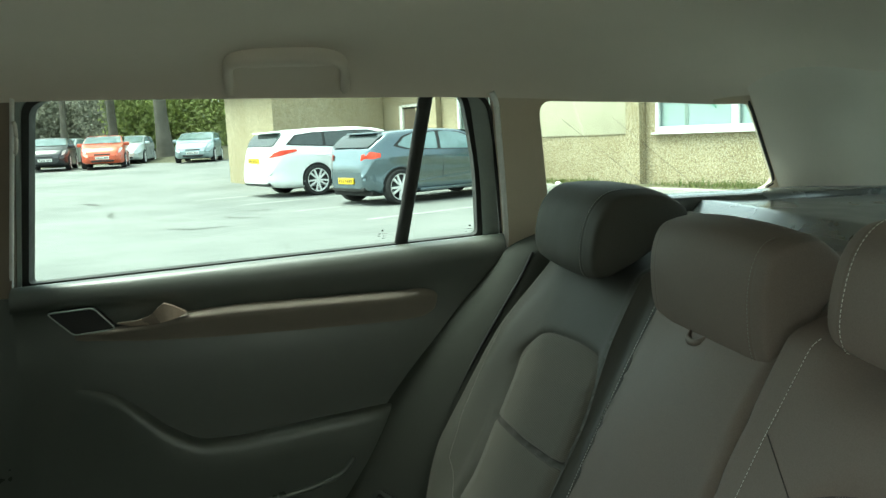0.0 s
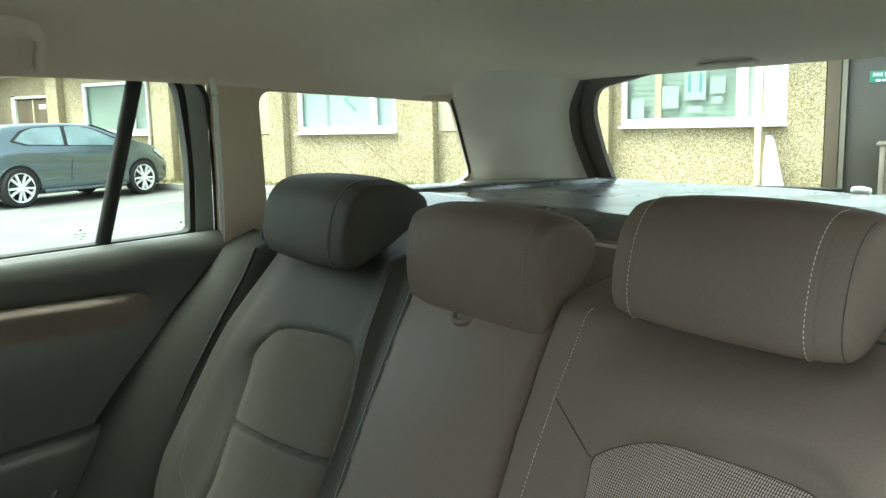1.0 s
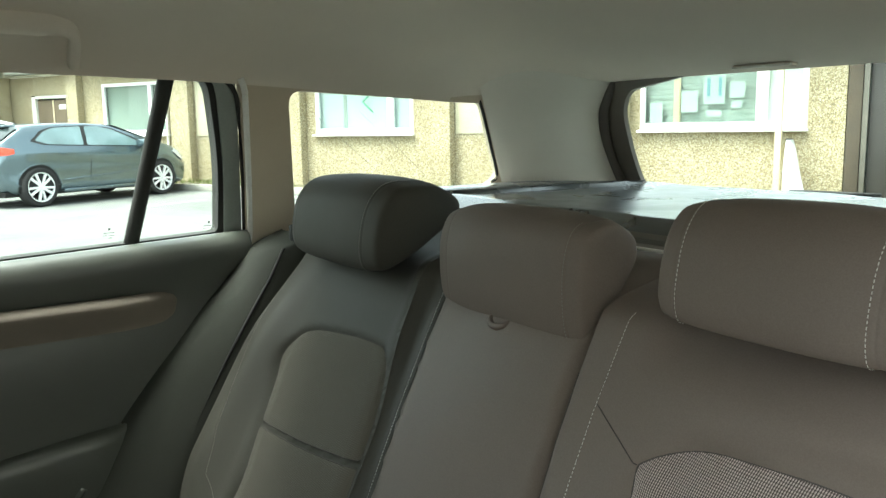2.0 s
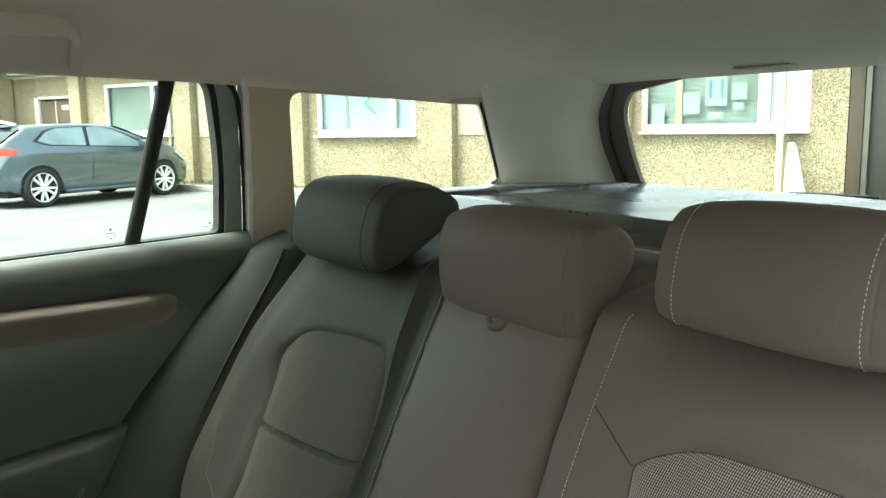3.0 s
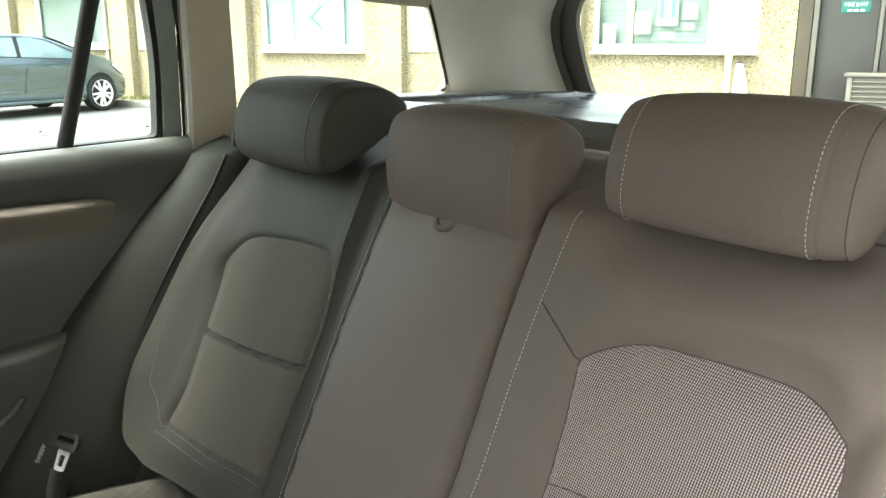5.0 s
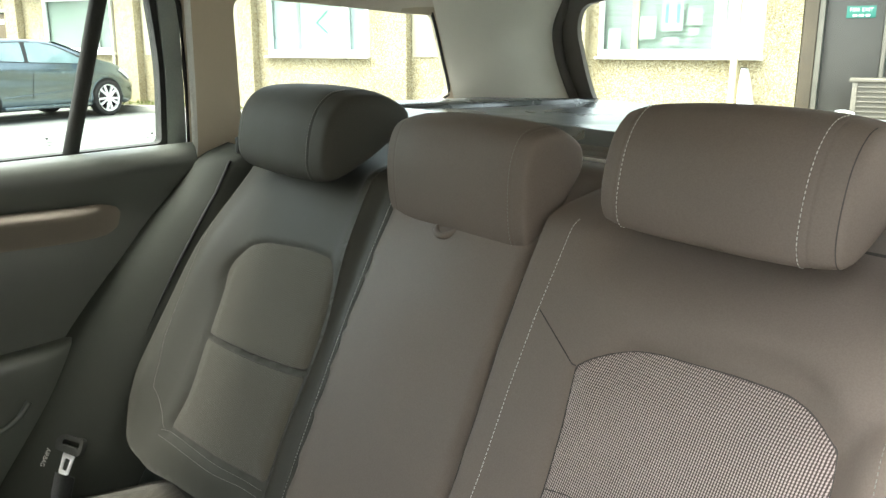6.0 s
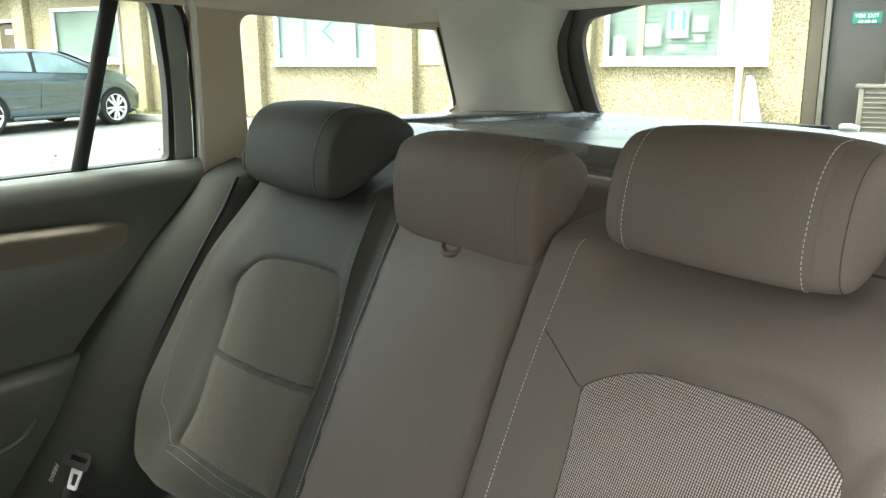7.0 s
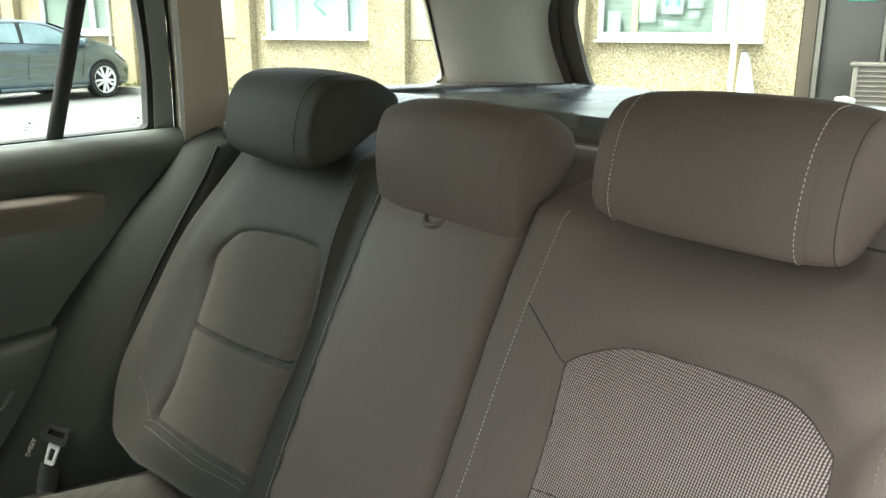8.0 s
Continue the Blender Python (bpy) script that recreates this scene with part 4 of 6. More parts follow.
# seams drawn in by their thread
for name, pts, fn, owner in (("seam", R_SEAM, right_back, right_pad), ("seam", [(0.317, 0.779), (0.34, 0.783), (0.42, 0.790), (0.56, 0.792)], right_back, right_pad)):
    path = [Vector(p) for p in pts]
    fine = [a.lerp(b, k / 24) for a, b in zip(path, path[1:]) for k in range(24)] + [path[-1]]
    rod(name, [fn(p.x, p.y) + Vector((0, -0.0004, 0)) for p in fine], 0.0006, SEAM, owner, n=5)
for ring, fn, owner in ((R_INSERT, right_back, right_pad), (L_UP, left_back, left_pad), (L_LOW, left_back, left_pad)):
    fine = [a.lerp(b, k / 4) for a, b in zip(ring, ring[1:] + ring[:1]) for k in range(4)]
    rod("insert_seam", [fn(p.x, p.y) + Vector((0, 0.0004, 0)) for p in fine], 0.0011, SEAM, owner, n=5, closed=True)
# dark rods stand in for the shade in the grooves between the pads
for name, line, fn in (("groove_shade_rod", [(x + 0.0035, z) for z, x in GROOVE[:-1]], right_back), ("groove_shade_rod", [(x - 0.0020, z) for z, x in GROOVE_L[1:-1]], left_back)):
    path = [Vector(p) for p in line]
    fine = [a.lerp(b, k / 8) for a, b in zip(path, path[1:]) for k in range(8)] + [path[-1]]
    rod(name, [fn(p.x, p.y) + Vector((0, 0.0002, 0)) for p in fine], 0.0015, SEAM, centre_pad, n=6)
# seat base
verts = []
NX, NY = 90, 30
for i in range(NX):
    x = -0.600 + 1.260 * i / (NX - 1)
    for j in range(NY):
        t = j / (NY - 1)
        y = -0.12 + 0.60 * t
        z = 0.503 - 0.05 * t - 0.07 * smooth01(1 - t / 0.14) ** 2
        z += 0.02 * (bumpy(x, -0.42, 0.05) + bumpy(x, 0.52, 0.06)) - 0.10 * smooth01((x - 0.58) / 0.08) ** 2 - 0.055 * smooth01((-0.462 - x) / 0.035)
        z -= 0.006 * math.exp(-((x + 0.10) / 0.005) ** 2) + 0.006 * math.exp(-((x - 0.21) / 0.005) ** 2)
        verts.append((x, y, z))
# left of the cut the cushion takes the shaded copy of the taupe
cut = 34
link_mesh("left_cushion", verts[:(cut + 1) * NY], grid_faces(cut + 1, NY), SEAT_SHADED, rear_seat, "leatherette bench cushion with shade in its colour")
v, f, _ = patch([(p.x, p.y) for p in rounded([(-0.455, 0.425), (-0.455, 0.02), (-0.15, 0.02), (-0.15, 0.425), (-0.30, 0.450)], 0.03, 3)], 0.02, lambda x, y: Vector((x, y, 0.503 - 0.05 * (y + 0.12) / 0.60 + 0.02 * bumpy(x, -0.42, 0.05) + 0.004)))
link_mesh("cushion_insert", v, f, RIB_SHADED, rear_seat, "ribbed cloth cushion insert")
link_mesh("seat_cushion", verts[cut * NY:], grid_faces(NX - cut, NY), SEAT, rear_seat, "taupe bench cushion")
front = [(x, -0.12, z) for x, z in ((-0.6, 0.42), (0.6, 0.42), (0.6, 0.29), (-0.6, 0.29))]
link_mesh("seat_plinth", front, [(0, 1, 2, 3)], CARPET, rear_seat)
# strips of rail cover behind the headrests
boxed("seat_shoulder", (0.04, 0.775, 0.985), (1.27, 0.09, 0.05), SEAT_SHADED, rear_seat, 0.02, "dark backrest shoulder")


def headrest(cx, y0, z0, w, h, deep, tilt, seams, label, mat):
    """Padded block, x across, its lower front edge at (y0, z0); the front panel turns into side panels at the seams."""
    prof = curve_through([(0.118, h * 0.46), (0.066, h * 0.17), (0.018, -0.002), (0.000, 0.014), (-0.001, h * 0.42), (0.010, h * 0.74), (0.034, h * 0.95), (0.070, h), (0.110, h * 0.98), (0.142, h * 0.86), (0.150, h * 0.74), (0.142, h * 0.60), (0.118, h * 0.46)], 48)[:-1]
    prof = [(p.x * deep, p.y) for p in (Vector(q) for q in prof)]
    centre = Vector((0.070 * deep, h * 0.48, 0))
    turn = [(x - cx) / (w / 2) for x in seams]

    def half(edge):
        inner = [edge * k / 12 for k in range(12)]
        near = [edge + d / (w / 2) for d in (-0.004, -0.002, -0.001, 0, 0.001, 0.002, 0.004)]
        last = [edge + (1 - edge) * v for v in (0.2, 0.32, 0.44, 0.55, 0.65, 0.74, 0.82, 0.88, 0.93, 0.965, 0.985, 0.995, 1.0)]
        return sorted(u for u in inner + near + last if u <= 1.0)

    def shrink(u, edge):
        a = abs(u)
        if a <= edge:
            k = 1 - 0.04 * (a / edge) ** 3
        else:
            v = min(1.0, (a - edge) / (1 - edge))
            k = 0.96 * (1 - 0.09 * v) * max(0.0, 1 - v ** 12) ** 0.36
        return max(0.003, k - 0.014 * math.exp(-((a - edge) * w / 2 / 0.0014) ** 2))
    stations = [(-u, shrink(u, -turn[0])) for u in reversed(half(-turn[0]))][:-1] + [(u, shrink(u, turn[1])) for u in half(turn[1])]
    n, m = len(stations), len(prof)
    rows = []
    for u, k in stations:
        for p in prof:
            d = Vector((p[0], p[1], 0)) - centre
            rows.append((u * w / 2, centre.x + d.x * k, centre.y + d.y * k + 0.004 * (1 - u * u) * (p[1] > h * 0.5)))
    rad = radians(tilt)

    def lay(x, y, z):
        return Vector((cx + x, y0 + y * math.cos(rad) + z * math.sin(rad), z0 + z * math.cos(rad) - y * math.sin(rad)))
    verts = [lay(*r) for r in rows]
    f = grid_faces(n, m, False, True)
    ob = link_mesh("headrest", verts, f, mat, rear_seat, label)

    def on(x, t):
        """A place just off the pad's front: t from 0 (under) to 1 (over the top)."""
        u = (x - cx) / (w / 2)
        a = max(i for i in range(n - 1) if stations[i][0] <= u)
        fu = (u - stations[a][0]) / (stations[a + 1][0] - stations[a][0])
        k = 3 + t * 25
        b = int(k)
        P = [verts[r * m + c] for r in (a, a + 1) for c in (b, b + 1)]
        p = P[0].lerp(P[1], k - b).lerp(P[2].lerp(P[3], k - b), fu)
        mid = lay(p.x - cx, centre.x, centre.y)
        return p + (p - mid).normalized() * 0.0007
    return ob, on


def headrest_seams(ob, on, places, thread):
    for x in places:
        stitches("stitching", [(x, 0.06 + 0.03 * i) for i in range(30)], ob, on, thread)


for cx, y0, z0, w, h, deep, lean, seams, places, label, mat, thread in (
        (0.3965, 0.643, 1.012, 0.249, 0.117, 0.80, 5, (0.299, 0.490), (0.303, 0.484), "taupe leatherette outer headrest", SEAT, THREAD),
        (0.013, 0.664, 0.948, 0.290, 0.137, 0.70, -6, (-0.102, 0.136), (0.132,), "taupe leatherette centre headrest", SEAT, SHADED_THREAD),
        (-0.373, 0.606, 0.985, 0.320, 0.134, 1.08, 3, (-0.499, -0.253), (-0.258,), "taupe outer headrest with shade in its colour", SEAT_SHADED, SHADED_THREAD)):
    ob, on = headrest(cx, y0, z0, w, h, deep, lean, seams, label, mat)
    headrest_seams(ob, on, places, thread)
    if thread == THREAD:
        rod("end_seam", [on(cx + 0.463 * w, k / 30) for k in range(2, 27)], 0.0005, SEAM, ob, n=5)
rod("strap_loop", curve_through([(-0.010, 0.680, 0.964), (-0.006, 0.661, 0.953), (0.010, 0.655, 0.949), (0.026, 0.660, 0.953), (0.031, 0.680, 0.964)], 16), 0.0045, SEAT, rear_seat, "small pull loop")
boxed("belt_guide", (0.552, 0.715, 1.038), (0.055, 0.035, 0.022), BROWN, rear_seat, 0.009, "small dark belt guide")
boxed("belt_guide", (-0.600, 0.655, 1.004), (0.014, 0.03, 0.03), BLACK, rear_seat, 0.004, "small black belt guide")
# side bolster between the seat and the door
EDGE_L = [(0.28, 0.09), (0.40, 0.16), (0.50, 0.225), (0.551, 0.260), (0.695, 0.346), (0.80, 0.442), (0.90, 0.532), (0.952, 0.580), (1.0, 0.645)]
EDGE_R = [(0.28, 0.27), (0.40, 0.345), (0.50, 0.402), (0.60, 0.450), (0.70, 0.493), (0.85, 0.575), (1.0, 0.668)]
def bolster_at(q, z):
    """The bolster's face: q from 0 at the door to 1 at the backrest."""
    yl, yr = smooth_table(EDGE_L, z), smooth_table(EDGE_R, z)
    y = yl + (yr - yl) * q ** 1.25 - 0.016 * math.sin(math.pi * q) + 0.07 * smooth01((q - 0.90) / 0.10) ** 2 + 0.05 * smooth01((z - 0.965) / 0.035) ** 2
    return Vector((-0.700 + 0.102 * q, y, z))


verts = []
n = 50
for i in range(n):
    z = 0.28 + 0.72 * i / (n - 1)
    verts += [bolster_at(k / 15, z) for k in range(16)]
link_mesh("side_bolster", verts, grid_faces(n, 16), BOLSTER, rear_seat, "leatherette side bolster with shade in its colour")

# a tapering black rod paints the shadow between bolster and backrest
rod("gap_shade_rod", [bolster_at(13 / 15, 0.66 + 0.315 * k / 40) + Vector((0, 0.0004, 0)) for k in range(41)], [0.0003 + 0.0027 * smooth01(k / 22) for k in range(41)], BLACK, rear_seat, "black rod standing in for the shaded gap beside the bolster", n=6)
stitches("stitching", [(-0.583, 0.965), (-0.574, 0.894), (-0.556, 0.835), (-0.541, 0.781), (-0.532, 0.735), (-0.527, 0.698), (-0.515, 0.66)], left_pad, lambda x, z: left_back(x, z) + Vector((0, -0.0005, 0)), SHADED_THREAD)

# seat belt with its tongue
seat_belt = thing("seat_belt", "black seat belt on the side bolster, bright metal tongue", "seat belt")
tm = pose(-0.612, 0.306, 0.474, 62, -12, 40) @ pose(0, 0, 0, 0, 0, -18)
path = [tm @ Vector(p) for p in ((0, -0.018, -0.004), (0, -0.03, -0.006), (0.0, -0.055, -0.010), (0.002, -0.085, -0.02))]
side = (tm.to_3x3() @ Vector((1, 0, 0))) * 0.022
verts = []
for p in path:
    verts += [p - side, p - side + Vector((0.001, -0.001, 0)), p + side + Vector((0.001, -0.001, 0)), p + side]
link_mesh("webbing", verts, grid_faces(len(path), 4, False, True), BELT, seat_belt, "black woven webbing")
loop = [(-0.010, -0.018), (0.010, -0.018), (0.0125, 0.018), (-0.0125, 0.018)]
slit = [(-0.0055, -0.011), (0.0055, -0.011), (0.0065, 0.009), (-0.0065, 0.009)]
part("tongue", plate([(p.x, p.y) for p in rounded(loop, 0.004, 3)], [[(p.x, p.y) for p in rounded(slit, 0.002, 3)]], lambda u, v, w: tm @ Vector((u, v, w)), 0.003), ALLOY, seat_belt, "bright metal tongue")
grip = [(-0.030, 0.019), (0.026, 0.017), (0.036, 0.030), (0.030, 0.049), (-0.022, 0.047), (-0.034, 0.034)]
slot = [(-0.018, 0.031), (0.020, 0.030), (0.022, 0.040), (-0.016, 0.040)]
part("tongue_grip", plate([(p.x, p.y) for p in rounded(grip, 0.008, 3)], [[(p.x, p.y) for p in rounded(slot, 0.003, 3)]], lambda u, v, w: tm @ Vector((u, v, w - 0.003 + 2.5 * max(0.0, u - 0.012) ** 1.5)), 0.010), RUBBER, seat_belt, "black plastic grip with a slot")
ax = Vector((-0.22, -0.40, -0.97)).normalized()
ay = Vector((0.60, 0.80, 0)).normalized()
ay = (ay - ax * ay.dot(ax)).normalized()
az = ax.cross(ay)
tag_m = Matrix(((ax.x, ay.x, az.x, -0.634), (ax.y, ay.y, az.y, 0.277), (ax.z, ay.z, az.z, 0.486), (0, 0, 0, 1)))
air = bpy.data.curves.new("airbag_mark", "FONT")
air.body, air.size, air.align_x, air.align_y, air.extrude = "AIRBAG", 0.0105, "CENTER", "CENTER", 0.0002
air.materials.append(THREAD)
mark = new("airbag_mark", air)
mark.matrix_world = tag_m
tagged(mark, "small white printed word on the side bolster", "printed mark")


# ---- front passenger seat ----
front_seat = thing("front_seat", "dark front passenger seat seen from behind", "car seat")
verts = []
NX, NZ = 24, 24
for i in range(NX):
    q = -math.pi / 2 + math.pi * i / (NX - 1)
    for j in range(NZ):
        t = j / (NZ - 1)
        z = 0.42 + 0.60 * t
        wide = 0.245 * (1 - 0.25 * t ** 3)
        verts.append((-0.37 + wide * math.sin(q), -0.56 + 0.21 * math.cos(q) ** 0.5 + 0.02 - 0.10 * t ** 2 if math.cos(q) > 1e-6 else -0.56, z))
link_mesh("backrest", verts, grid_faces(NX, NZ), SEAT_SHADED, front_seat, "dark leatherette seat back")
boxed("seat_cushion", (-0.37, -0.78, 0.42), (0.50, 0.48, 0.16), SEAT_SHADED, front_seat, 0.05)
boxed("seat_base", (-0.37, -0.78, 0.315), (0.40, 0.40, 0.07), BLACK, front_seat, 0.01)


# ---- outside: ground, building, parked cars, trees ----
def ground_z(x, y):
    d = math.hypot(x, y)
    return 0.45 * smooth01((d - 19) / 18) + 0.35 * smooth01((d - 37) / 40)


FM = pose(-15.8, 5.5, 0, 0, 0, 26)
NG = 90
verts = []
axis = [math.copysign(abs(t) ** 2.2 * 700, t) for t in (-1 + 2 * i / (NG - 1) for i in range(NG))]
for gx in axis:
    for gy in axis:
        verts.append((gx, gy, ground_z(gx, gy) - 0.001))
tagged(link_mesh("ground", verts, grid_faces(NG, NG), GROUND), "pale worn tarmac car park with cracks", "car park", kind="structure")
for i in range(5):
    m = pose(-11.2 - 1.2 * i * 2.0 * 0.9, 1.0 - 0.55 * i * 2.0, 0.004, 0, 0, 118.6)
    line = rounded([(0, -0.05), (3.6, -0.05), (3.6, 0.05), (0, 0.05)], 0.01, 2)
    v = [m @ Vector((p.x, p.y, 0)) for p in line]
    v = [(p.x, p.y, ground_z(p.x, p.y) + 0.004) for p in v]
    tagged(link_mesh("bay_line", v, [tuple(range(len(v)))], FADED_PAINT, smooth=False), "faded white painted parking bay line", "road marking", "bay lines", kind="structure")

CRACKED = surface("open_tarmac_crack", (0.045, 0.048, 0.042), 0.95, 40, 3, 0.3, 0.6, 0.004)


def crack(x0, y0, x1, y1, wide, seed):
    """A ragged dark crack in the tarmac between two places."""
    rnd = random.Random(seed)
    n = 26
    a, b = Vector((x0, y0)), Vector((x1, y1))
    side2 = Vector((-(b - a).y, (b - a).x)).normalized()
    verts = []
    for i in range(n):
        t = i / (n - 1)
        p = a.lerp(b, t) + side2 * (0.10 * math.sin(5 * t + seed) + rnd.uniform(-0.05, 0.05))
        half_w = wide * math.sin(math.pi * min(0.97, max(0.03, t))) ** 0.5 * rnd.uniform(0.35, 1.0)
        for sgn in (-1, 1):
            q = p + side2 * sgn * half_w
            verts.append((q.x, q.y, ground_z(q.x, q.y) + 0.005))
    return tagged(link_mesh("crack", verts, grid_faces(n, 2), CRACKED, smooth=False), "ragged dark crack in the worn tarmac", "crack", "cracks in the tarmac", kind="structure")


for k, (x0, y0, x1, y1, wide) in enumerate(((-18.72, -5.17, -17.82, -4.20, 0.13), (-15.61, -3.74, -13.97, -3.07, 0.035), (-11.55, -2.00, -11.36, -1.03, 0.07), (-13.19, -1.25, -12.36, -0.63, 0.06), (-14.20, -1.04, -13.85, -0.56, 0.07), (-23.2, -6.9, -21.9, -2.6, 0.10))):
    crack(x0, y0, x1, y1, wide, k)
WALL_TOP = 2.46
W1, W2, W3 = (-3.74, -1.58, 1.07, 2.20), (2.43, 4.62, 1.04, 2.20), (8.66, 10.97, 1.06, 2.20)
SD = (-6.40, -4.94, 0.0, 2.02)
FD = (11.44, 14.2, 0.0, 2.10)
facade = thing("building", "single-storey yellow pebbledash building with white windows and gutter", "building", m=FM)


def fplate(name, outer, holes, mat, depth, thick, label=""):
    return part(name, plate(outer, holes, lambda u, v, w: Vector((u, depth + w, v)), thick), mat, facade, label, smooth=False)


def rect(a):
    return [(a[0], a[2]), (a[1], a[2]), (a[1], a[3]), (a[0], a[3])]


fplate("wall", [(-14, -0.1), (16, -0.1), (16, WALL_TOP), (-14, WALL_TOP)], [rect(W1), rect(W2), rect(W3), rect((SD[0], SD[1], 0.05, SD[3])), rect((FD[0], FD[1], 0.02, FD[3]))], WALL, 0.0, 0.25, "yellow pebbledash wall")
boxed("end_wall", (-13.9, 4.2, 1.2), (0.2, 8.0, 2.6), WALL, facade)
boxed("back_wall", (1.0, 8.2, 1.2), (30.0, 0.2, 2.6), WALL, facade)
boxed("inner_wall", (1.1, 3.0, 1.2), (29.5, 0.1, 2.5), ROOM, facade, label="pale room wall")
boxed("inner_floor", (1.1, 4.0, 0.0), (29.5, 8.0, 0.05), ROOM, facade)
for s0, s1 in ((-4.80, -4.40), (-1.34, -0.80), (1.86, 2.20), (5.05, 5.46), (8.28, 8.52)):
    bm = box(bmesh.new(), ((s0 + s1) / 2, -0.09, WALL_TOP / 2 - 0.02), (s1 - s0, 0.18, WALL_TOP), 0.012)
    part("pilaster", bm, WALL, facade, smooth=False)
for s0, s1 in ((-0.74, 1.80), (5.48, 8.24)):
    boxed("render_panel", ((s0 + s1) / 2, -0.008, (1.03 + 2.40) / 2 if s0 > -10 else 1.2), (s1 - s0, 0.03, 1.37 if s0 > -10 else 2.4), SMOOTH, facade, 0.004, "smooth pale render panel")
part("side_wing", box(bmesh.new(), (-8.84, -1.68, 1.27), (3.30, 3.32, 2.74), 0.015), WALL, facade, "projecting yellow pebbledash wing", smooth=False)
for c, size in (((-8.84, -3.62, 2.66), (3.9, 0.04, 0.13)), ((-6.90, -1.80, 2.66), (0.04, 3.60, 0.13)), ((-10.78, -1.80, 2.66), (0.04, 3.60, 0.13))):
    boxed("wing_fascia", c, size, FASCIA, facade, 0.005, "pale wing fascia")
verts = [(-10.82, -3.66, 2.735), (-6.86, -3.66, 2.735), (-6.86, 0.6, 2.735), (-10.82, 0.6, 2.735), (-8.84, -1.6, 3.25), (-8.84, 0.6, 3.25)]
link_mesh("wing_roof", verts, [(0, 1, 4), (1, 2, 5, 4), (3, 0, 4, 5), (0, 3, 2, 1)], ROOFING, facade, "low hipped roof", smooth=False)
# roof with fascia and gutter
roof_s = [-14.3 + 0.15 * i for i in range(205)]
verts = []
for s in roof_s:
    w = 0.009 * math.sin(s * 2 * math.pi / 0.30)
    verts += [(s, -0.42, 2.60 + w), (s, 1.8, 3.10 + w), (s, 4.0, 3.55 + w), (s, 8.6, 2.60 + w)]
link_mesh("roof", verts, grid_faces(len(roof_s), 4), ROOFING, facade, "pale corrugated roof sheets")
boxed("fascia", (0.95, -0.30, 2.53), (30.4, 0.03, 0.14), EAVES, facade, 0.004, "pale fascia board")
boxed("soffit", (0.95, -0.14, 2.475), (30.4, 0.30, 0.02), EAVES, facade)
gut = [(-6.8, -0.36, 2.535), (-4, -0.36, 2.53), (0, -0.36, 2.525), (16.1, -0.36, 2.52)]
rod("gutter", gut, 0.05, GUTTER, facade, "weathered grey gutter")
rod("downpipe", curve_through([(-1.95, -0.36, 2.50), (-1.93, -0.34, 2.40), (-1.66, -0.06, 2.28), (-1.60, -0.045, 2.18), (-1.60, -0.045, 1.0), (-1.60, -0.045, 0.1)], 30), 0.032, FASCIA, facade, "pale downpipe")


def window(w, mullions, number, blind, label):
    ob = thing(f"window_{number}", label, "window", kind="structure", m=FM)
    a, b, lo, hi = w
    fr = 0.07
    bars = [(a + fr / 2, (lo + hi) / 2, fr, hi - lo), (b - fr / 2, (lo + hi) / 2, fr, hi - lo), ((a + b) / 2, lo + 0.05, b - a - 2 * fr, 0.10), ((a + b) / 2, hi - fr / 2, b - a - 2 * fr, fr)]
    for s, z, ws, hz in bars:
        boxed("frame", (s, 0.03, z), (ws, 0.07, hz), WHITE_PLASTIC, ob, 0.006)
    for s, ws in mullions:
        boxed("mullion", (s, 0.028, (lo + hi) / 2 + 0.015), (ws, 0.066, hi - lo - 0.17), WHITE_PLASTIC, ob, 0.006)
    boxed("sill", ((a + b) / 2, -0.045, lo - 0.018), (b - a + 0.04, 0.12, 0.036), WHITE_PLASTIC, ob, 0.006, "white projecting sill")
    pane = boxed("pane", ((a + b) / 2, 0.045, (lo + hi) / 2), (b - a - 0.1, 0.006, hi - lo - 0.1), PANE, ob)
    pane.visible_shadow = False
    if blind:
        boxed("blind", ((a + b) / 2, 0.11, (lo + hi) / 2), (b - a - 0.06, 0.01, hi - lo - 0.06), blind, ob, label="pale drawn blind")
    return ob


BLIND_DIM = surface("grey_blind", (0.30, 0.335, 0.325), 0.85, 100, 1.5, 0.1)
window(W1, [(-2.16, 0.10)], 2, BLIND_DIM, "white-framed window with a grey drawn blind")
win2 = window(W2, [(4.13, 0.13)], 3, BLIND, "white-framed window with pale blind and green arrow mark")
boxed("curtain_edge", (3.06, 0.098, 1.62), (0.07, 0.008, 1.0), BLIND_DIM, win2)
for a, b in (((3.50, 1.61), (3.73, 1.80)), ((3.50, 1.61), (3.73, 1.43))):
    d = Vector((b[0] - a[0], 0, b[1] - a[1]))
    v, f = tube([(a[0], 0.037, a[1]), ((a[0] + b[0]) / 2, 0.037, (a[1] + b[1]) / 2), (b[0], 0.037, b[1])], 0.012, 6)
    link_mesh("arrow_tape", v, f, GREEN_TAPE, win2, "green taped arrow")
win3 = window(W3, [(10.38, 0.16)], 4, None, "white-framed office window with papers taped inside")
boxed("blind", (10.68, 0.10, 1.62), (0.48, 0.01, 1.02), PAPER, win3, label="white drawn blind")
boxed("curtain", (9.18, 0.105, 1.60), (0.10, 0.04, 1.05), WOOD, win3, 0.01, "yellowish curtain edge")
PALE_BLIND = surface("pale_slat_blind", (0.36, 0.41, 0.395), 0.7, 60, 2, 0.08)
boxed("blind_back", (9.55, 0.18, 1.65), (1.75, 0.01, 1.15), PALE_BLIND, win3)
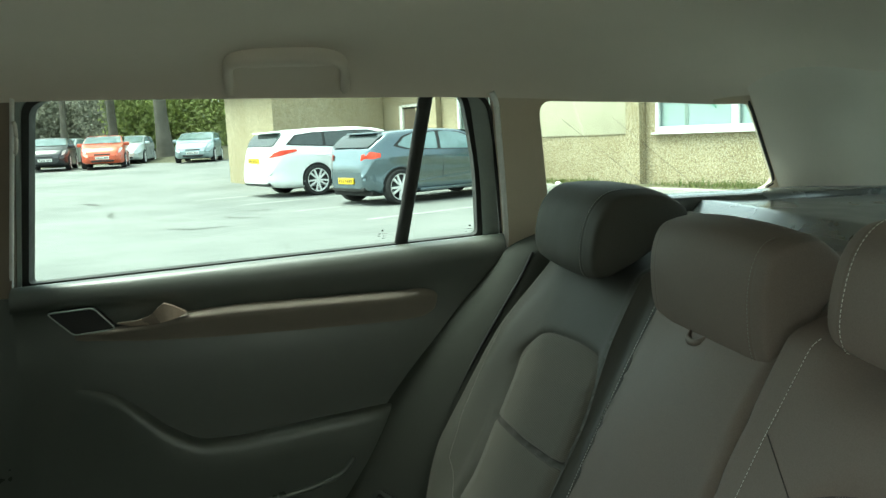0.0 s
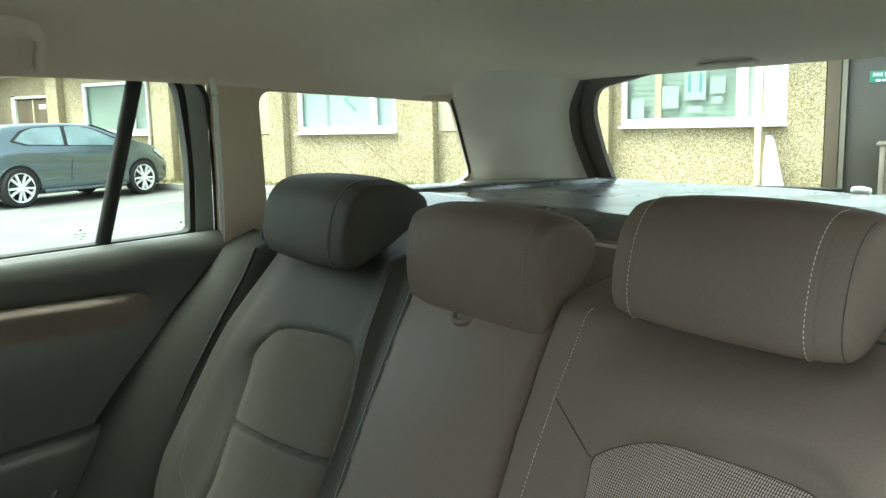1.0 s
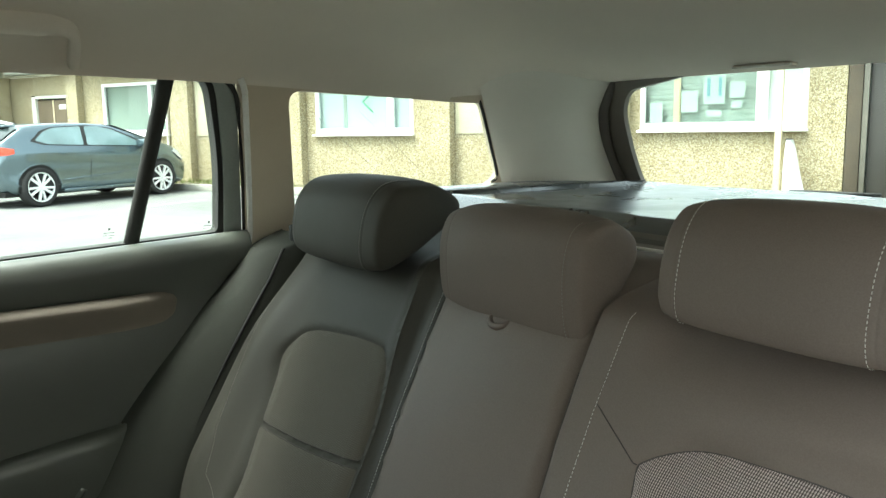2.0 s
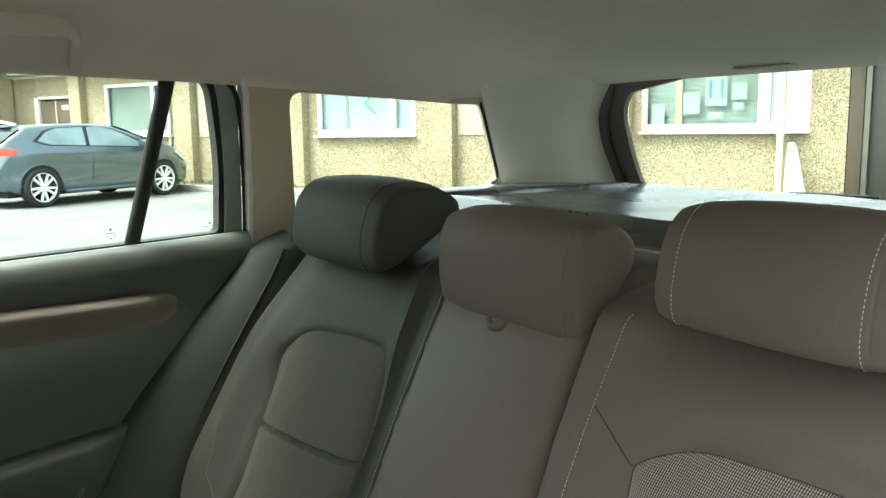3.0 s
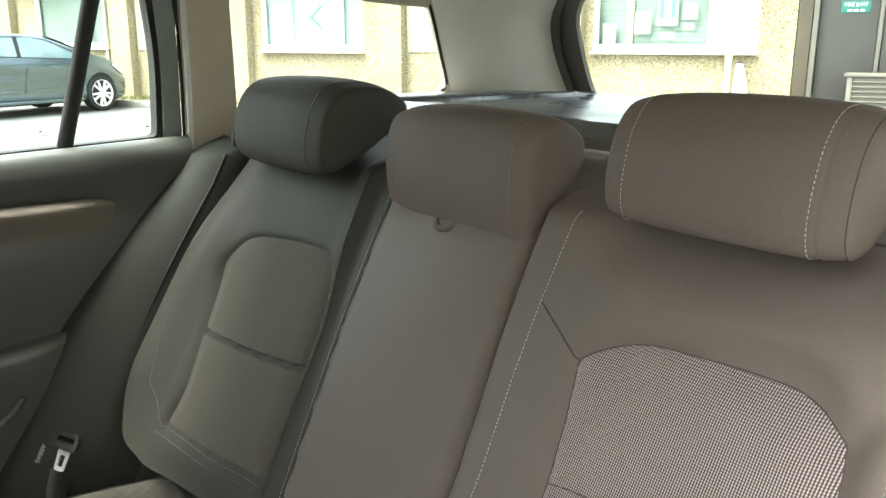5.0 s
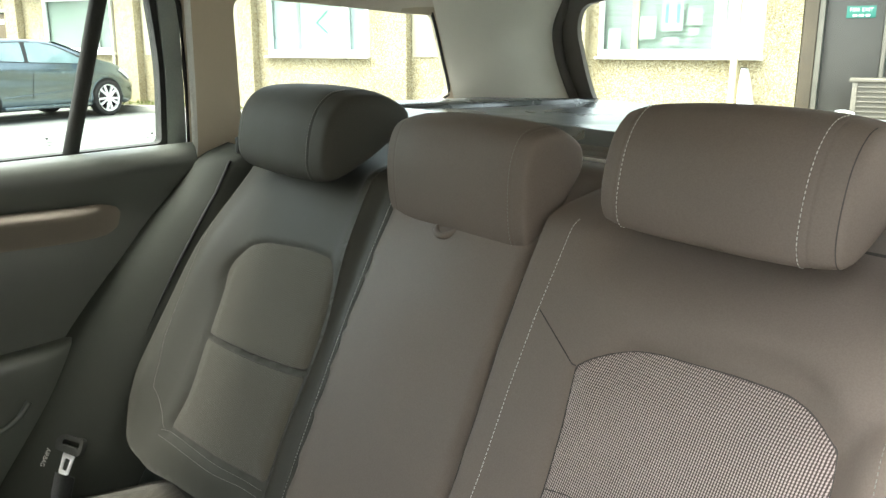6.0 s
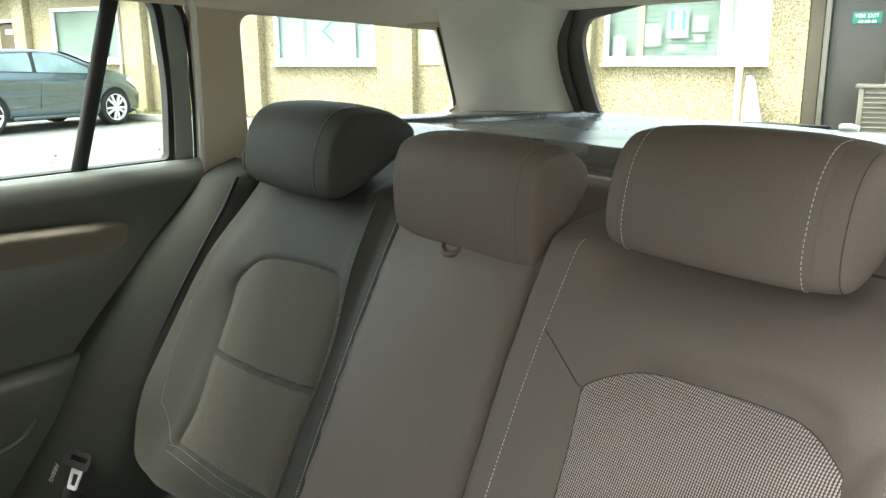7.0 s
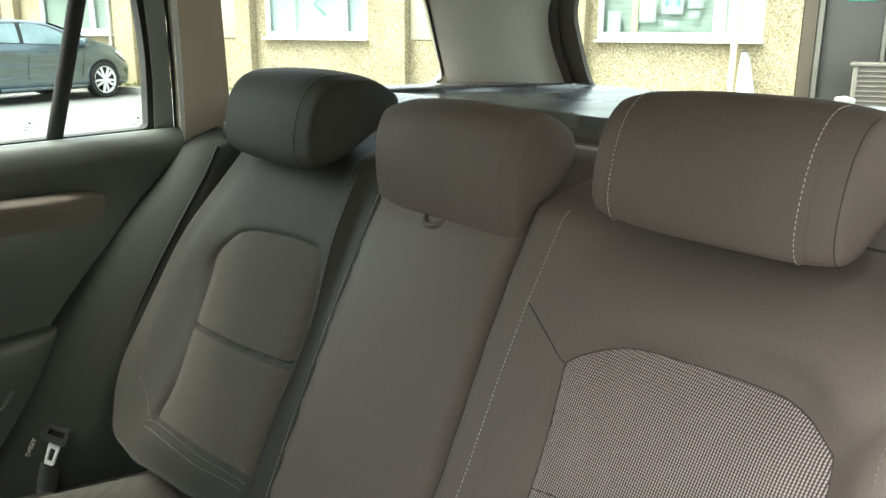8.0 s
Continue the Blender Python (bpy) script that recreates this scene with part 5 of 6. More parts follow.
for i in range(14):
    boxed("blind_slat", (9.55, 0.155, 1.15 + 0.075 * i), (1.7, 0.012, 0.0735), PALE_BLIND, win3, 0.002)
# white paper with the dimness behind the pane put into its colour
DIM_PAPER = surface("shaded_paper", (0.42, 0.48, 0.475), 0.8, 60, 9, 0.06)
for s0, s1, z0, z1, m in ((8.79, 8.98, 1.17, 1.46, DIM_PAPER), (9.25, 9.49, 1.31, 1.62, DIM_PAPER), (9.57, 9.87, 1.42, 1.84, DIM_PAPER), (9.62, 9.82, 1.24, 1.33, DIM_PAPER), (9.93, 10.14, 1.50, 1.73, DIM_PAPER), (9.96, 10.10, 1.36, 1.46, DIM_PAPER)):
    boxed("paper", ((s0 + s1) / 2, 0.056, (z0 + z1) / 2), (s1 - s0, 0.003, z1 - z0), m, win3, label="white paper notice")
for s in (9.64, 9.80):
    boxed("print", (s, 0.0515, 1.66), (0.045, 0.002, 0.26), BLUE_PRINT, win3, label="blue printed bar")

# small boarded door beyond the parked cars
door_1 = thing("door_1", "brown boarded double door with a pale frame and small notice", "door", kind="structure", m=FM)
boxed("frame", (-6.32, 0.04, 1.0), (0.14, 0.10, 1.98), FASCIA, door_1, 0.005)
boxed("frame", (-4.96, 0.05, 1.0), (0.035, 0.10, 1.98), FASCIA, door_1, 0.005)
boxed("frame", (-5.61, 0.04, 1.975), (1.26, 0.10, 0.07), FASCIA, door_1, 0.005)
boxed("meeting_strip", (-5.61, 0.035, 0.97), (0.035, 0.02, 1.88), WOOD, door_1, 0.004)
for s in (-5.93, -5.295):
    boxed("leaf", (s, 0.07, 0.97), (0.60, 0.05, 1.88), BROWN, door_1, 0.006)
boxed("notice", (-5.27, 0.042, 1.74), (0.26, 0.004, 0.11), PAPER, door_1, label="white notice")

# fire exit
REVEAL = surface("weathered_reveal", (0.070, 0.055, 0.038), 0.8, 120, 3, 0.2)
door_2 = thing("door_2", "dark grey fire exit doors with a green sign", "door", kind="structure", m=FM)
boxed("reveal", (11.54, 0.02, 1.05), (0.17, 0.12, 2.09), REVEAL, door_2, 0.01, "brown timber reveal")
boxed("frame", (11.665, 0.035, 1.05), (0.07, 0.10, 2.09), STEEL_GREY, door_2, 0.006)
boxed("frame", (14.13, 0.035, 1.05), (0.07, 0.10, 2.09), STEEL_GREY, door_2, 0.006)
boxed("frame", (12.90, 0.035, 2.06), (2.38, 0.10, 0.07), STEEL_GREY, door_2, 0.006)
for s in (12.16, 13.25):
    boxed("leaf", (12.055 if s < 13 else 13.27, 0.09, 1.01), (0.69 if s < 13 else 1.60, 0.05, 1.98), DARK_DOOR, door_2, 0.006, "dark grey door leaf")
boxed("frame", (12.43, 0.075, 1.01), (0.05, 0.08, 1.98), STEEL_GREY, door_2, 0.004)
boxed("exit_sign", (12.12, 0.060, 1.640), (0.34, 0.006, 0.15), GREEN_SIGN, door_2, 0.002, "green exit sign")
fe = bpy.data.curves.new("sign_text", "FONT")
fe.body, fe.size, fe.align_x, fe.align_y, fe.extrude = "FIRE EXIT", 0.066, "CENTER", "CENTER", 0.001
fe.materials.append(PAPER)
sign_text = new("sign_text", fe)
sign_text.parent = door_2
sign_text.matrix_local = pose(12.12, 0.056, 1.665, 90, 0, 0)
for k, wd in enumerate((0.05, 0.06, 0.05)):
    boxed("sign_bar", (12.05 + 0.075 * k, 0.056, 1.595), (wd, 0.002, 0.025), PAPER, door_2)

# louvred unit before the fire exit
vent = thing("louvred_cabinet", "beige louvred metal cabinet standing before dark doors", "cabinet", m=FM)
boxed("body", (12.72, -0.42, 0.40), (1.16, 0.42, 0.76), CABINET, vent, 0.01)
boxed("top", (12.72, -0.42, 0.80), (1.24, 0.50, 0.04), CABINET, vent, 0.008)
for s in (12.17, 12.70, 13.27):
    boxed("post", (s, -0.64, 0.40), (0.06, 0.03, 0.76), CABINET, vent, 0.005)
for k in range(12):
    boxed("slat", (12.72, -0.645, 0.06 + 0.060 * k), (1.04, 0.035, 0.012), CABINET, vent, 0.002, m=None)

# post and sack by the office window
pole = thing("timber_post", "pale painted timber post standing by the office window", "post", m=FM)
boxed("post", (10.66, -0.30, 1.25), (0.085, 0.085, 2.5), WOOD, pole, 0.008)
sack = thing("white_sack", "white plastic sack draped over a bin beside the post", "sack", m=FM)
verts = []
for i in range(12):
    t = i / 11
    z = 0.02 + 0.90 * t
    wx = 0.045 + 0.115 * (1 - t) ** 0.85
    wy = 0.16 * (1 - 0.5 * t ** 3)
    for k in range(20):
        q = 2 * math.pi * k / 20
        wob = 1 + 0.07 * math.sin(5 * q + 7 * t) + 0.04 * math.sin(11 * q - 5 * t)
        verts.append((10.90 - 0.09 * t + wx * wob * math.cos(q), -0.34 + wy * wob * math.sin(q), z))
link_mesh("sack_body", verts, grid_faces(12, 20, False, True) + [tuple(range(11 * 20, 12 * 20))], SACK, sack)
boxed("bin_lid", (10.80, -0.36, 0.92), (0.08, 0.06, 0.03), BLACK, sack, 0.01)

# raised verge along the wall, with grass
verge = thing("verge", "raised mossy strip with kerb along the wall", "verge", kind="structure", m=FM)
boxed("kerb", (2.0, -1.02, 0.055), (27.0, 0.12, 0.13), KERB, verge, 0.015, "concrete kerb")
boxed("soil", (2.0, -0.50, 0.045), (27.0, 0.93, 0.10), SOIL, verge, 0.01, "mossy soil")
rnd = random.Random(4)
verts, faces = [], []
for i in range(7000):
    s = rnd.uniform(-8, 11.3)
    dens = 0.5 + 0.5 * math.sin(s * 1.3 + 2) * math.sin(s * 0.41)
    if rnd.random() > dens * 1.1 - 0.08:
        continue
    y = -0.04 - abs(rnd.gauss(0, 0.22)) - (0.18 if rnd.random() < 0.5 else 0)
    if y < -0.95:
        continue
    h = rnd.uniform(0.03, 0.12) * (1 + 0.8 * dens * (rnd.random() < 0.15))
    a = rnd.uniform(0, 6.28)
    dx, dy = 0.014 * math.cos(a), 0.014 * math.sin(a)
    lx, ly = rnd.gauss(0, 0.04), rnd.gauss(0, 0.04)
    b = len(verts)
    verts += [(s - dx, y - dy, 0.09), (s + dx, y + dy, 0.09), (s + lx, y + ly, 0.09 + h)]
    faces.append((b, b + 1, b + 2))
tagged(link_mesh("grass", verts, faces, GRASS, None, smooth=False, m=FM), "tufts of rough grass along the wall foot", "grass", kind="stuff")
for s, y in ((0.75, -0.9), (1.35, -0.75), (-7.0, -0.8)):
    litter = []
    for k in range(8):
        q = 2 * math.pi * k / 8
        litter.append((s + 0.09 * math.cos(q) * (1 + 0.3 * math.sin(3 * q)), y + 0.05 * math.sin(q), 0.12 + 0.03 * math.cos(2 * q)))
    litter.append((s, y, 0.16))
    tagged(link_mesh("litter", litter, [(k, (k + 1) % 8, 8) for k in range(8)], PAPER, None, m=FM), "crumpled scrap of white litter on the verge", "litter", "litter on the verge")


# ---- parked cars ----
def parked_car(label, colour, m, spec, group="parked cars"):
    """x forward from the rear axle, y to the left, z up."""
    car = thing("parked_car", label, "car", group, m)
    top, belt, half = spec["top"], spec["belt"], spec["half"]
    x0, x1 = top[0][0], top[-1][0]
    n = 64
    ring = []
    stations = sorted({x0 + (x1 - x0) * (0.5 - 0.5 * math.cos(math.pi * i / (n - 1))) for i in range(n)} | {p[0] for p in top})

    def sm(tb, x):
        return (lerp_table(tb, x - 0.04) + 2 * lerp_table(tb, x) + lerp_table(tb, x + 0.04)) / 4

    def section(x):
        zt, zb, w = sm(top, x), sm(belt, x), sm(half, x)
        zb = min(zb, zt - 0.03)
        low = lerp_table([(x0, 0.31), (x0 + 0.25, 0.21), (x0 + 0.6, 0.19), (x1 - 0.6, 0.18), (x1 - 0.2, 0.20), (x1, 0.34)], x)
        rw = w * (0.97 - 0.42 * max(0.0, zt - zb))
        waist_z = low + (zb - low) * 0.80
        return [(0, low), (w * 0.86, low), (w * 0.955, low + 0.05), (w * 0.99, low + 0.14), (w * 0.962, low + 0.24), (w * 0.970, (low + zb) / 2 + 0.05), (w * 1.0, waist_z), (w * 0.985, waist_z + 0.05), (w * 0.945, zb), (rw + (w * 0.945 - rw) * 0.5, zb + (zt - zb) * 0.48), (rw * 1.0, zb + (zt - zb) * 0.86), (rw * 0.90, zb + (zt - zb) * 0.965), (rw * 0.55, zt - 0.006), (0, zt)]
    verts, k = [], 12
    for x in stations:
        s = section(x)
        verts += [(x, y, z) for y, z in s] + [(x, -y, z) for y, z in s[-2:0:-1]]
    m_ring = 26
    faces = grid_faces(len(stations), m_ring, False, True)
    b = len(verts)
    verts += verts[:m_ring] + verts[b - m_ring:b]
    faces += [tuple(range(b + m_ring - 1, b - 1, -1)), tuple(range(b + m_ring, b + 2 * m_ring))]
    body = link_mesh("body", verts, faces, colour, car, "painted bodywork")

    def flank(x, z):
        s = section(x)
        for (y0, z0), (y1, z1) in zip(s[1:], s[2:]):
            if z0 <= z <= z1 and z1 > z0:
                return y0 + (y1 - y0) * (z - z0) / (z1 - z0)
        return s[11][0]

    def side_panel(name, outline, mat, off, label2="", owner=None):
        for sd in (1, -1):
            v, f, _ = patch(outline, 0.08, lambda x, z: Vector((x, sd * (flank(x, z) + off), z)))
            link_mesh(name, v, f, mat, owner or car, label2)
    side_panel("window_surround", [(p.x, p.y) for p in rounded(spec["dlo"], 0.03, 3)], BLACK, 0.004)
    for outline in spec["windows"]:
        side_panel("side_window", [(p.x, p.y) for p in rounded(outline, 0.03, 3)], spec.get("glass", SKY_GLASS), 0.008, "opaque side glass")
    for (xa, xb, name) in ((spec["screen"][0], spec["screen"][1], "windscreen"), (spec["rear"][0], spec["rear"][1], "rear_window")):
        v = []
        for i in range(10):
            x = xa + (xb - xa) * i / 9
            s = section(x)
            zt = s[-1][1]
            edge = s[10][0] * 0.93
            for j in range(9):
                q = -1 + 2 * j / 8
                yy = edge * q
                zz = zt - (zt - s[11][1]) * abs(q) ** 3.0
                v.append((x + 0.016 * (1 if xb > spec["mid"] else -1), yy, zz + 0.014))
        link_mesh(name, v, grid_faces(10, 9), REAR_SCREEN if name == "rear_window" else SCREEN, car, "tinted glass")
    for xw in (0.0, spec["wb"]):
        for sd in (1, -1):
            yb = flank(xw, 0.45)
            big = spec["r"] * 1.13
            arch = [(xw + big * math.cos(q), max(0.235, spec["r"] + big * math.sin(q))) for q in (-0.75 + (math.pi + 1.5) * i / 30 for i in range(31))]
            v, f, _ = patch(arch, 0.05, lambda x, z: Vector((x, sd * (flank(x, z) + 0.006), z)))
            link_mesh("wheel_arch", v, f, ARCH, car, "dark wheel arch")
            lip = [(x, sd * (flank(x, z) + 0.002), z) for x, z in ((xw + big * 1.04 * math.cos(q), spec["r"] + big * 1.04 * math.sin(q)) for q in (math.pi * (-0.06 + 1.12 * i / 30) for i in range(31)))]
            rod("arch_lip", lip, 0.009, colour, car, n=8)
            wheel = part("wheel", wheel_disc(spec["r"], 0.20), TYRE, car, "black tyre on alloy rim")
            wheel.matrix_local = pose(xw, sd * (yb - 0.070), spec["r"], 0, 0, 0 if sd > 0 else 180)
            rim = part("rim", wheel_rim(spec["r"] * 0.76), ALLOY, wheel, "silver spoked rim")
    for name, outline, mat in spec["lamps"]:
        side_panel(name, outline, mat, 0.012)
    for xa, name, mat in ((x0, "rear_plate", PLATE_YELLOW), (x1, "front_plate", PLATE_WHITE)):
        z = spec["plate_z"][0 if xa == x0 else 1]
        out = -1 if xa == x0 else 1
        xp = xa + out * 0.012
        p = boxed(name, (xp, 0, z), (0.02, 0.52, 0.11), mat, car, 0.004)
        for k in range(7):
            boxed("plate_bar", (xp + out * 0.011, -0.19 + 0.06 * k + (0.03 if k > 3 else 0), z), (0.004, 0.030, 0.055), BLACK, p)
    boxed("lower_grille", (x1 - 0.035, 0, 0.30), (0.10, 0.86, 0.09), BLACK, car, 0.03)
    boxed("upper_grille", (x1 - 0.055, 0, 0.555), (0.10, 0.62, 0.06), BLACK, car, 0.025)
    for sd in (1, -1):
        mx = spec["screen"][0] - 0.10
        mir = boxed("mirror", (0, 0, 0), (0.16, 0.22, 0.14), colour, car, 0.045, m=pose(spec["mirror"], sd * (flank(spec["mirror"], 0.90) + 0.10), 0.95))
        for hx in spec["handles"]:
            boxed("door_handle", (hx, sd * (flank(hx, 0.82) + 0.015), 0.83), (0.17, 0.03, 0.03), colour, car, 0.012)
        for sx in spec["seams"]:
            pts = [(sx + 0.05 * math.sin((z - 0.3) * 3), sd * (flank(sx, z) + 0.001), z) for z in (0.30, 0.45, 0.6, 0.75, 0.88)]
            rod("door_seam", pts, 0.006, BLACK, car, n=5)
        crease = [(x, sd * (flank(x, z) - 0.002), z) for x, z in spec["crease"]]
        rod("side_crease", crease, 0.010, colour, car, n=6)
        boxed("sill_strip", (spec["wb"] / 2, sd * (flank(spec["wb"] / 2, 0.27)), 0.23), (spec["wb"] - 0.8, 0.05, 0.06), colour, car, 0.02)
    boxed("rear_valance", (x0 + 0.11, 0, 0.30), (0.20, spec["half"][1][1] * 1.7, 0.10), BLACK, car, 0.04, "black lower bumper")
    sx, sz, sw = spec["spoiler"]
    boxed("spoiler", (sx, 0, sz), (0.20, sw, 0.03), colour, car, 0.012, m=None)
    boxed("underside", (spec["wb"] / 2, 0, 0.21), (spec["wb"] + 1.0, 1.3, 0.08), ARCH, car)
    return car


def wheel_disc(r, w):
    prof = [(r * 0.74, w * 0.42), (r * 0.79, w * 0.5), (r * 0.93, w * 0.5), (r, w * 0.40), (r, -w * 0.40), (r * 0.93, -w * 0.5), (r * 0.68, -w * 0.5)]
    bm = bmesh.new()
    n = 36
    rows = [[bm.verts.new((p * math.cos(q), d, p * math.sin(q))) for p, d in prof] for q in (2 * math.pi * i / n for i in range(n))]
    for i in range(n):
        a, b = rows[i], rows[(i + 1) % n]
        for j in range(len(prof) - 1):
            bm.faces.new((a[j], a[j + 1], b[j + 1], b[j]))
    bm.faces.new([row[-1] for row in rows])
    return bm


def wheel_rim(r):
    bm = bmesh.new()
    n = 40
    ring = [(r, 0.085), (r * 0.99, 0.10), (r * 0.93, 0.09), (r * 0.90, 0.05)]
    rows = [[bm.verts.new((p * math.cos(q), d, p * math.sin(q))) for p, d in ring] for q in (2 * math.pi * i / n for i in range(n))]
    for i in range(n):
        a, b = rows[i], rows[(i + 1) % n]
        for j in range(3):
            bm.faces.new((a[j], a[j + 1], b[j + 1], b[j]))
    for k in range(5):
        for off in (-0.24, 0.24):
            a = 2 * math.pi * k / 5 + off + 0.3
            box(bm, (r * 0.52, 0.088, 0), (r * 0.86, 0.03, r * 0.15), 0.0, Matrix.Rotation(a, 4, "Y"))
    hub = bmesh.ops.create_cone(bm, cap_ends=True, segments=16, radius1=r * 0.2, radius2=r * 0.17, depth=0.04, matrix=pose(0, 0.085, 0, -90, 0, 0))
    return bm


HATCH = dict(
    wb=2.47, r=0.31, mid=1.2, mirror=2.02,
    top=[(-0.62, 0.500), (-0.612, 0.740), (-0.58, 0.892), (-0.53, 0.994), (-0.35, 1.144), (-0.17, 1.267), (0.05, 1.294), (0.5, 1.318), (1, 1.322), (1.4, 1.298), (1.62, 1.255), (2.05, 1.097), (2.42, 0.971), (2.75, 0.915), (3.05, 0.820), (3.24, 0.660), (3.32, 0.480)],
    belt=[(-0.62, 0.480), (-0.48, 0.955), (-0.2, 0.986), (0.4, 0.963), (1.2, 0.923), (2.1, 0.884), (2.6, 0.840), (3.32, 0.450)],
    half=[(-0.62, 0.50), (-0.57, 0.64), (-0.45, 0.745), (-0.25, 0.815), (0.0, 0.845), (1.2, 0.85), (2.47, 0.845), (2.85, 0.80), (3.15, 0.70), (3.32, 0.52)],
    windows=[[(-0.02, 1.042), (0.16, 1.176), (0.36, 1.235), (0.88, 1.255), (0.86, 0.951), (0.2, 0.979)], [(0.93, 0.947), (0.96, 1.255), (1.22, 1.251), (1.5, 1.200), (1.98, 0.994), (1.99, 0.911)]],
    dlo=[(-0.1, 1.030), (0.12, 1.196), (0.34, 1.249), (0.95, 1.269), (1.25, 1.264), (1.53, 1.209), (2.08, 0.986), (2.06, 0.896), (0.9, 0.935), (0.15, 0.964)],
    screen=(1.55, 2.36), rear=(-0.50, -0.20),
    lamps=[("tail_lamp", [(-0.60, 0.80), (-0.37, 0.845), (-0.36, 0.915), (-0.50, 0.945), (-0.58, 0.90)], RED_LAMP), ("headlamp", [(2.8, 0.780), (3.1, 0.620), (3.22, 0.600), (3.12, 0.740), (2.9, 0.830)], CLEAR_LAMP)],
    spoiler=(-0.19, 1.268, 0.92), plate_z=(0.44, 0.42), handles=(0.46, 1.38), seams=(0.92, 2.0), crease=[(0.42, 0.40), (0.8, 0.42), (1.3, 0.45), (1.9, 0.50), (2.1, 0.55)])
ESTATE = dict(
    glass=DARK_GLASS,
    wb=2.77, r=0.335, mid=1.4, mirror=2.30,
    top=[(-1.06, 0.50), (-1.04, 0.72), (-1.00, 0.92), (-0.93, 1.06), (-0.74, 1.30), (-0.62, 1.40), (-0.30, 1.445), (0.4, 1.47), (1.2, 1.47), (1.65, 1.43), (1.95, 1.36), (2.4, 1.15), (2.75, 1.01), (3.1, 0.94), (3.4, 0.84), (3.6, 0.70), (3.72, 0.50)],
    belt=[(-1.06, 0.48), (-0.8, 1.03), (-0.4, 1.06), (0.4, 1.03), (1.2, 0.98), (2.3, 0.91), (2.9, 0.86), (3.72, 0.46)],
    half=[(-1.06, 0.58), (-0.98, 0.72), (-0.80, 0.82), (-0.50, 0.89), (0.0, 0.905), (1.4, 0.905), (2.77, 0.90), (3.15, 0.86), (3.5, 0.74), (3.72, 0.55)],
    windows=[[(-0.60, 1.13), (-0.42, 1.30), (-0.05, 1.345), (0.22, 1.355), (0.20, 1.075)], [(0.26, 1.07), (0.28, 1.355), (1.08, 1.37), (1.02, 1.02)], [(1.10, 1.015), (1.16, 1.37), (1.45, 1.36), (1.75, 1.30), (2.28, 1.03), (2.25, 0.95)]],
    dlo=[(-0.68, 1.115), (-0.45, 1.32), (-0.05, 1.365), (1.1, 1.388), (1.48, 1.378), (1.80, 1.31), (2.36, 1.02), (2.33, 0.93), (1.0, 1.0), (0.2, 1.055)],
    screen=(1.90, 2.68), rear=(-0.90, -0.68),
    lamps=[("tail_lamp", [(-1.00, 0.85), (-0.45, 0.98), (-0.48, 1.02), (-0.80, 1.01), (-0.98, 0.93)], RED_LAMP), ("headlamp", [(3.0, 0.82), (3.45, 0.66), (3.58, 0.62), (3.48, 0.78), (3.15, 0.88)], CLEAR_LAMP)],
    spoiler=(-0.72, 1.392, 1.05), plate_z=(0.80, 0.42), handles=(0.40, 1.35), seams=(1.1, 2.25), crease=[(0.0, 0.88), (0.6, 0.86), (1.4, 0.82), (2.2, 0.78), (2.8, 0.74)])


def car_at(x, y, heading):
    return pose(x, y, ground_z(x, y), 0, 0, heading)


grey_paint = paint("grey_metallic_paint", (0.120, 0.166, 0.190), 0.75, 0.24)
white_paint = paint("white_paint", (0.80, 0.82, 0.82), 0.0, 0.35)
orange_paint = paint("orange_red_paint", (0.56, 0.095, 0.04), 0.1)
black_paint = paint("black_paint", (0.02, 0.022, 0.025), 0.2)
silver_paint = paint("pale_silver_paint", (0.55, 0.60, 0.61), 0.4)
blue_paint = paint("pale_blue_paint", (0.30, 0.38, 0.40), 0.3)
parked_car("grey metallic five-door hatchback parked nose to the wall", grey_paint, car_at(-14.27, 1.39, 118.6), HATCH)
parked_car("white estate car with red tail lamps parked nose to the wall", white_paint, car_at(-18.02, -0.05, 118.6), ESTATE)
parked_car("orange-red small hatchback facing the car park", orange_paint, car_at(-36.8, -8.40, 9), HATCH)
parked_car("black hatchback parked beside the orange car", black_paint, car_at(-37.0, -10.6, 9), HATCH)
parked_car("silver car parked behind the orange one", silver_paint, car_at(-42.0, -8.2, 0), HATCH)
parked_car("silver car parked behind the black one", silver_paint, car_at(-42.5, -11.4, 0), HATCH)
parked_car("pale blue small car parked alone by the trees", blue_paint, car_at(-39.0, -4.65, -1), HATCH)


# ---- trees and undergrowth ----
verts = []
NB = 60
for i in range(NB):
    y = -34 + 42 * i / (NB - 1)
    for k, (x, h) in enumerate(((-38.6, -0.05), (-39.2, 0.02), (-41.0, 0.10), (-44, 0.22), (-50, 0.5), (-60, 0.6))):
        x += 0.5 * math.sin(y * 0.8) + 0.25 * math.sin(y * 2.1)
        verts.append((x, y, ground_z(x, y) + h + 0.04 * math.sin(3 * y + k)))
tagged(link_mesh("earth_bank", verts, grid_faces(NB, 6), EARTH), "low bank of brown leaf litter under the trees", "bank", kind="structure")


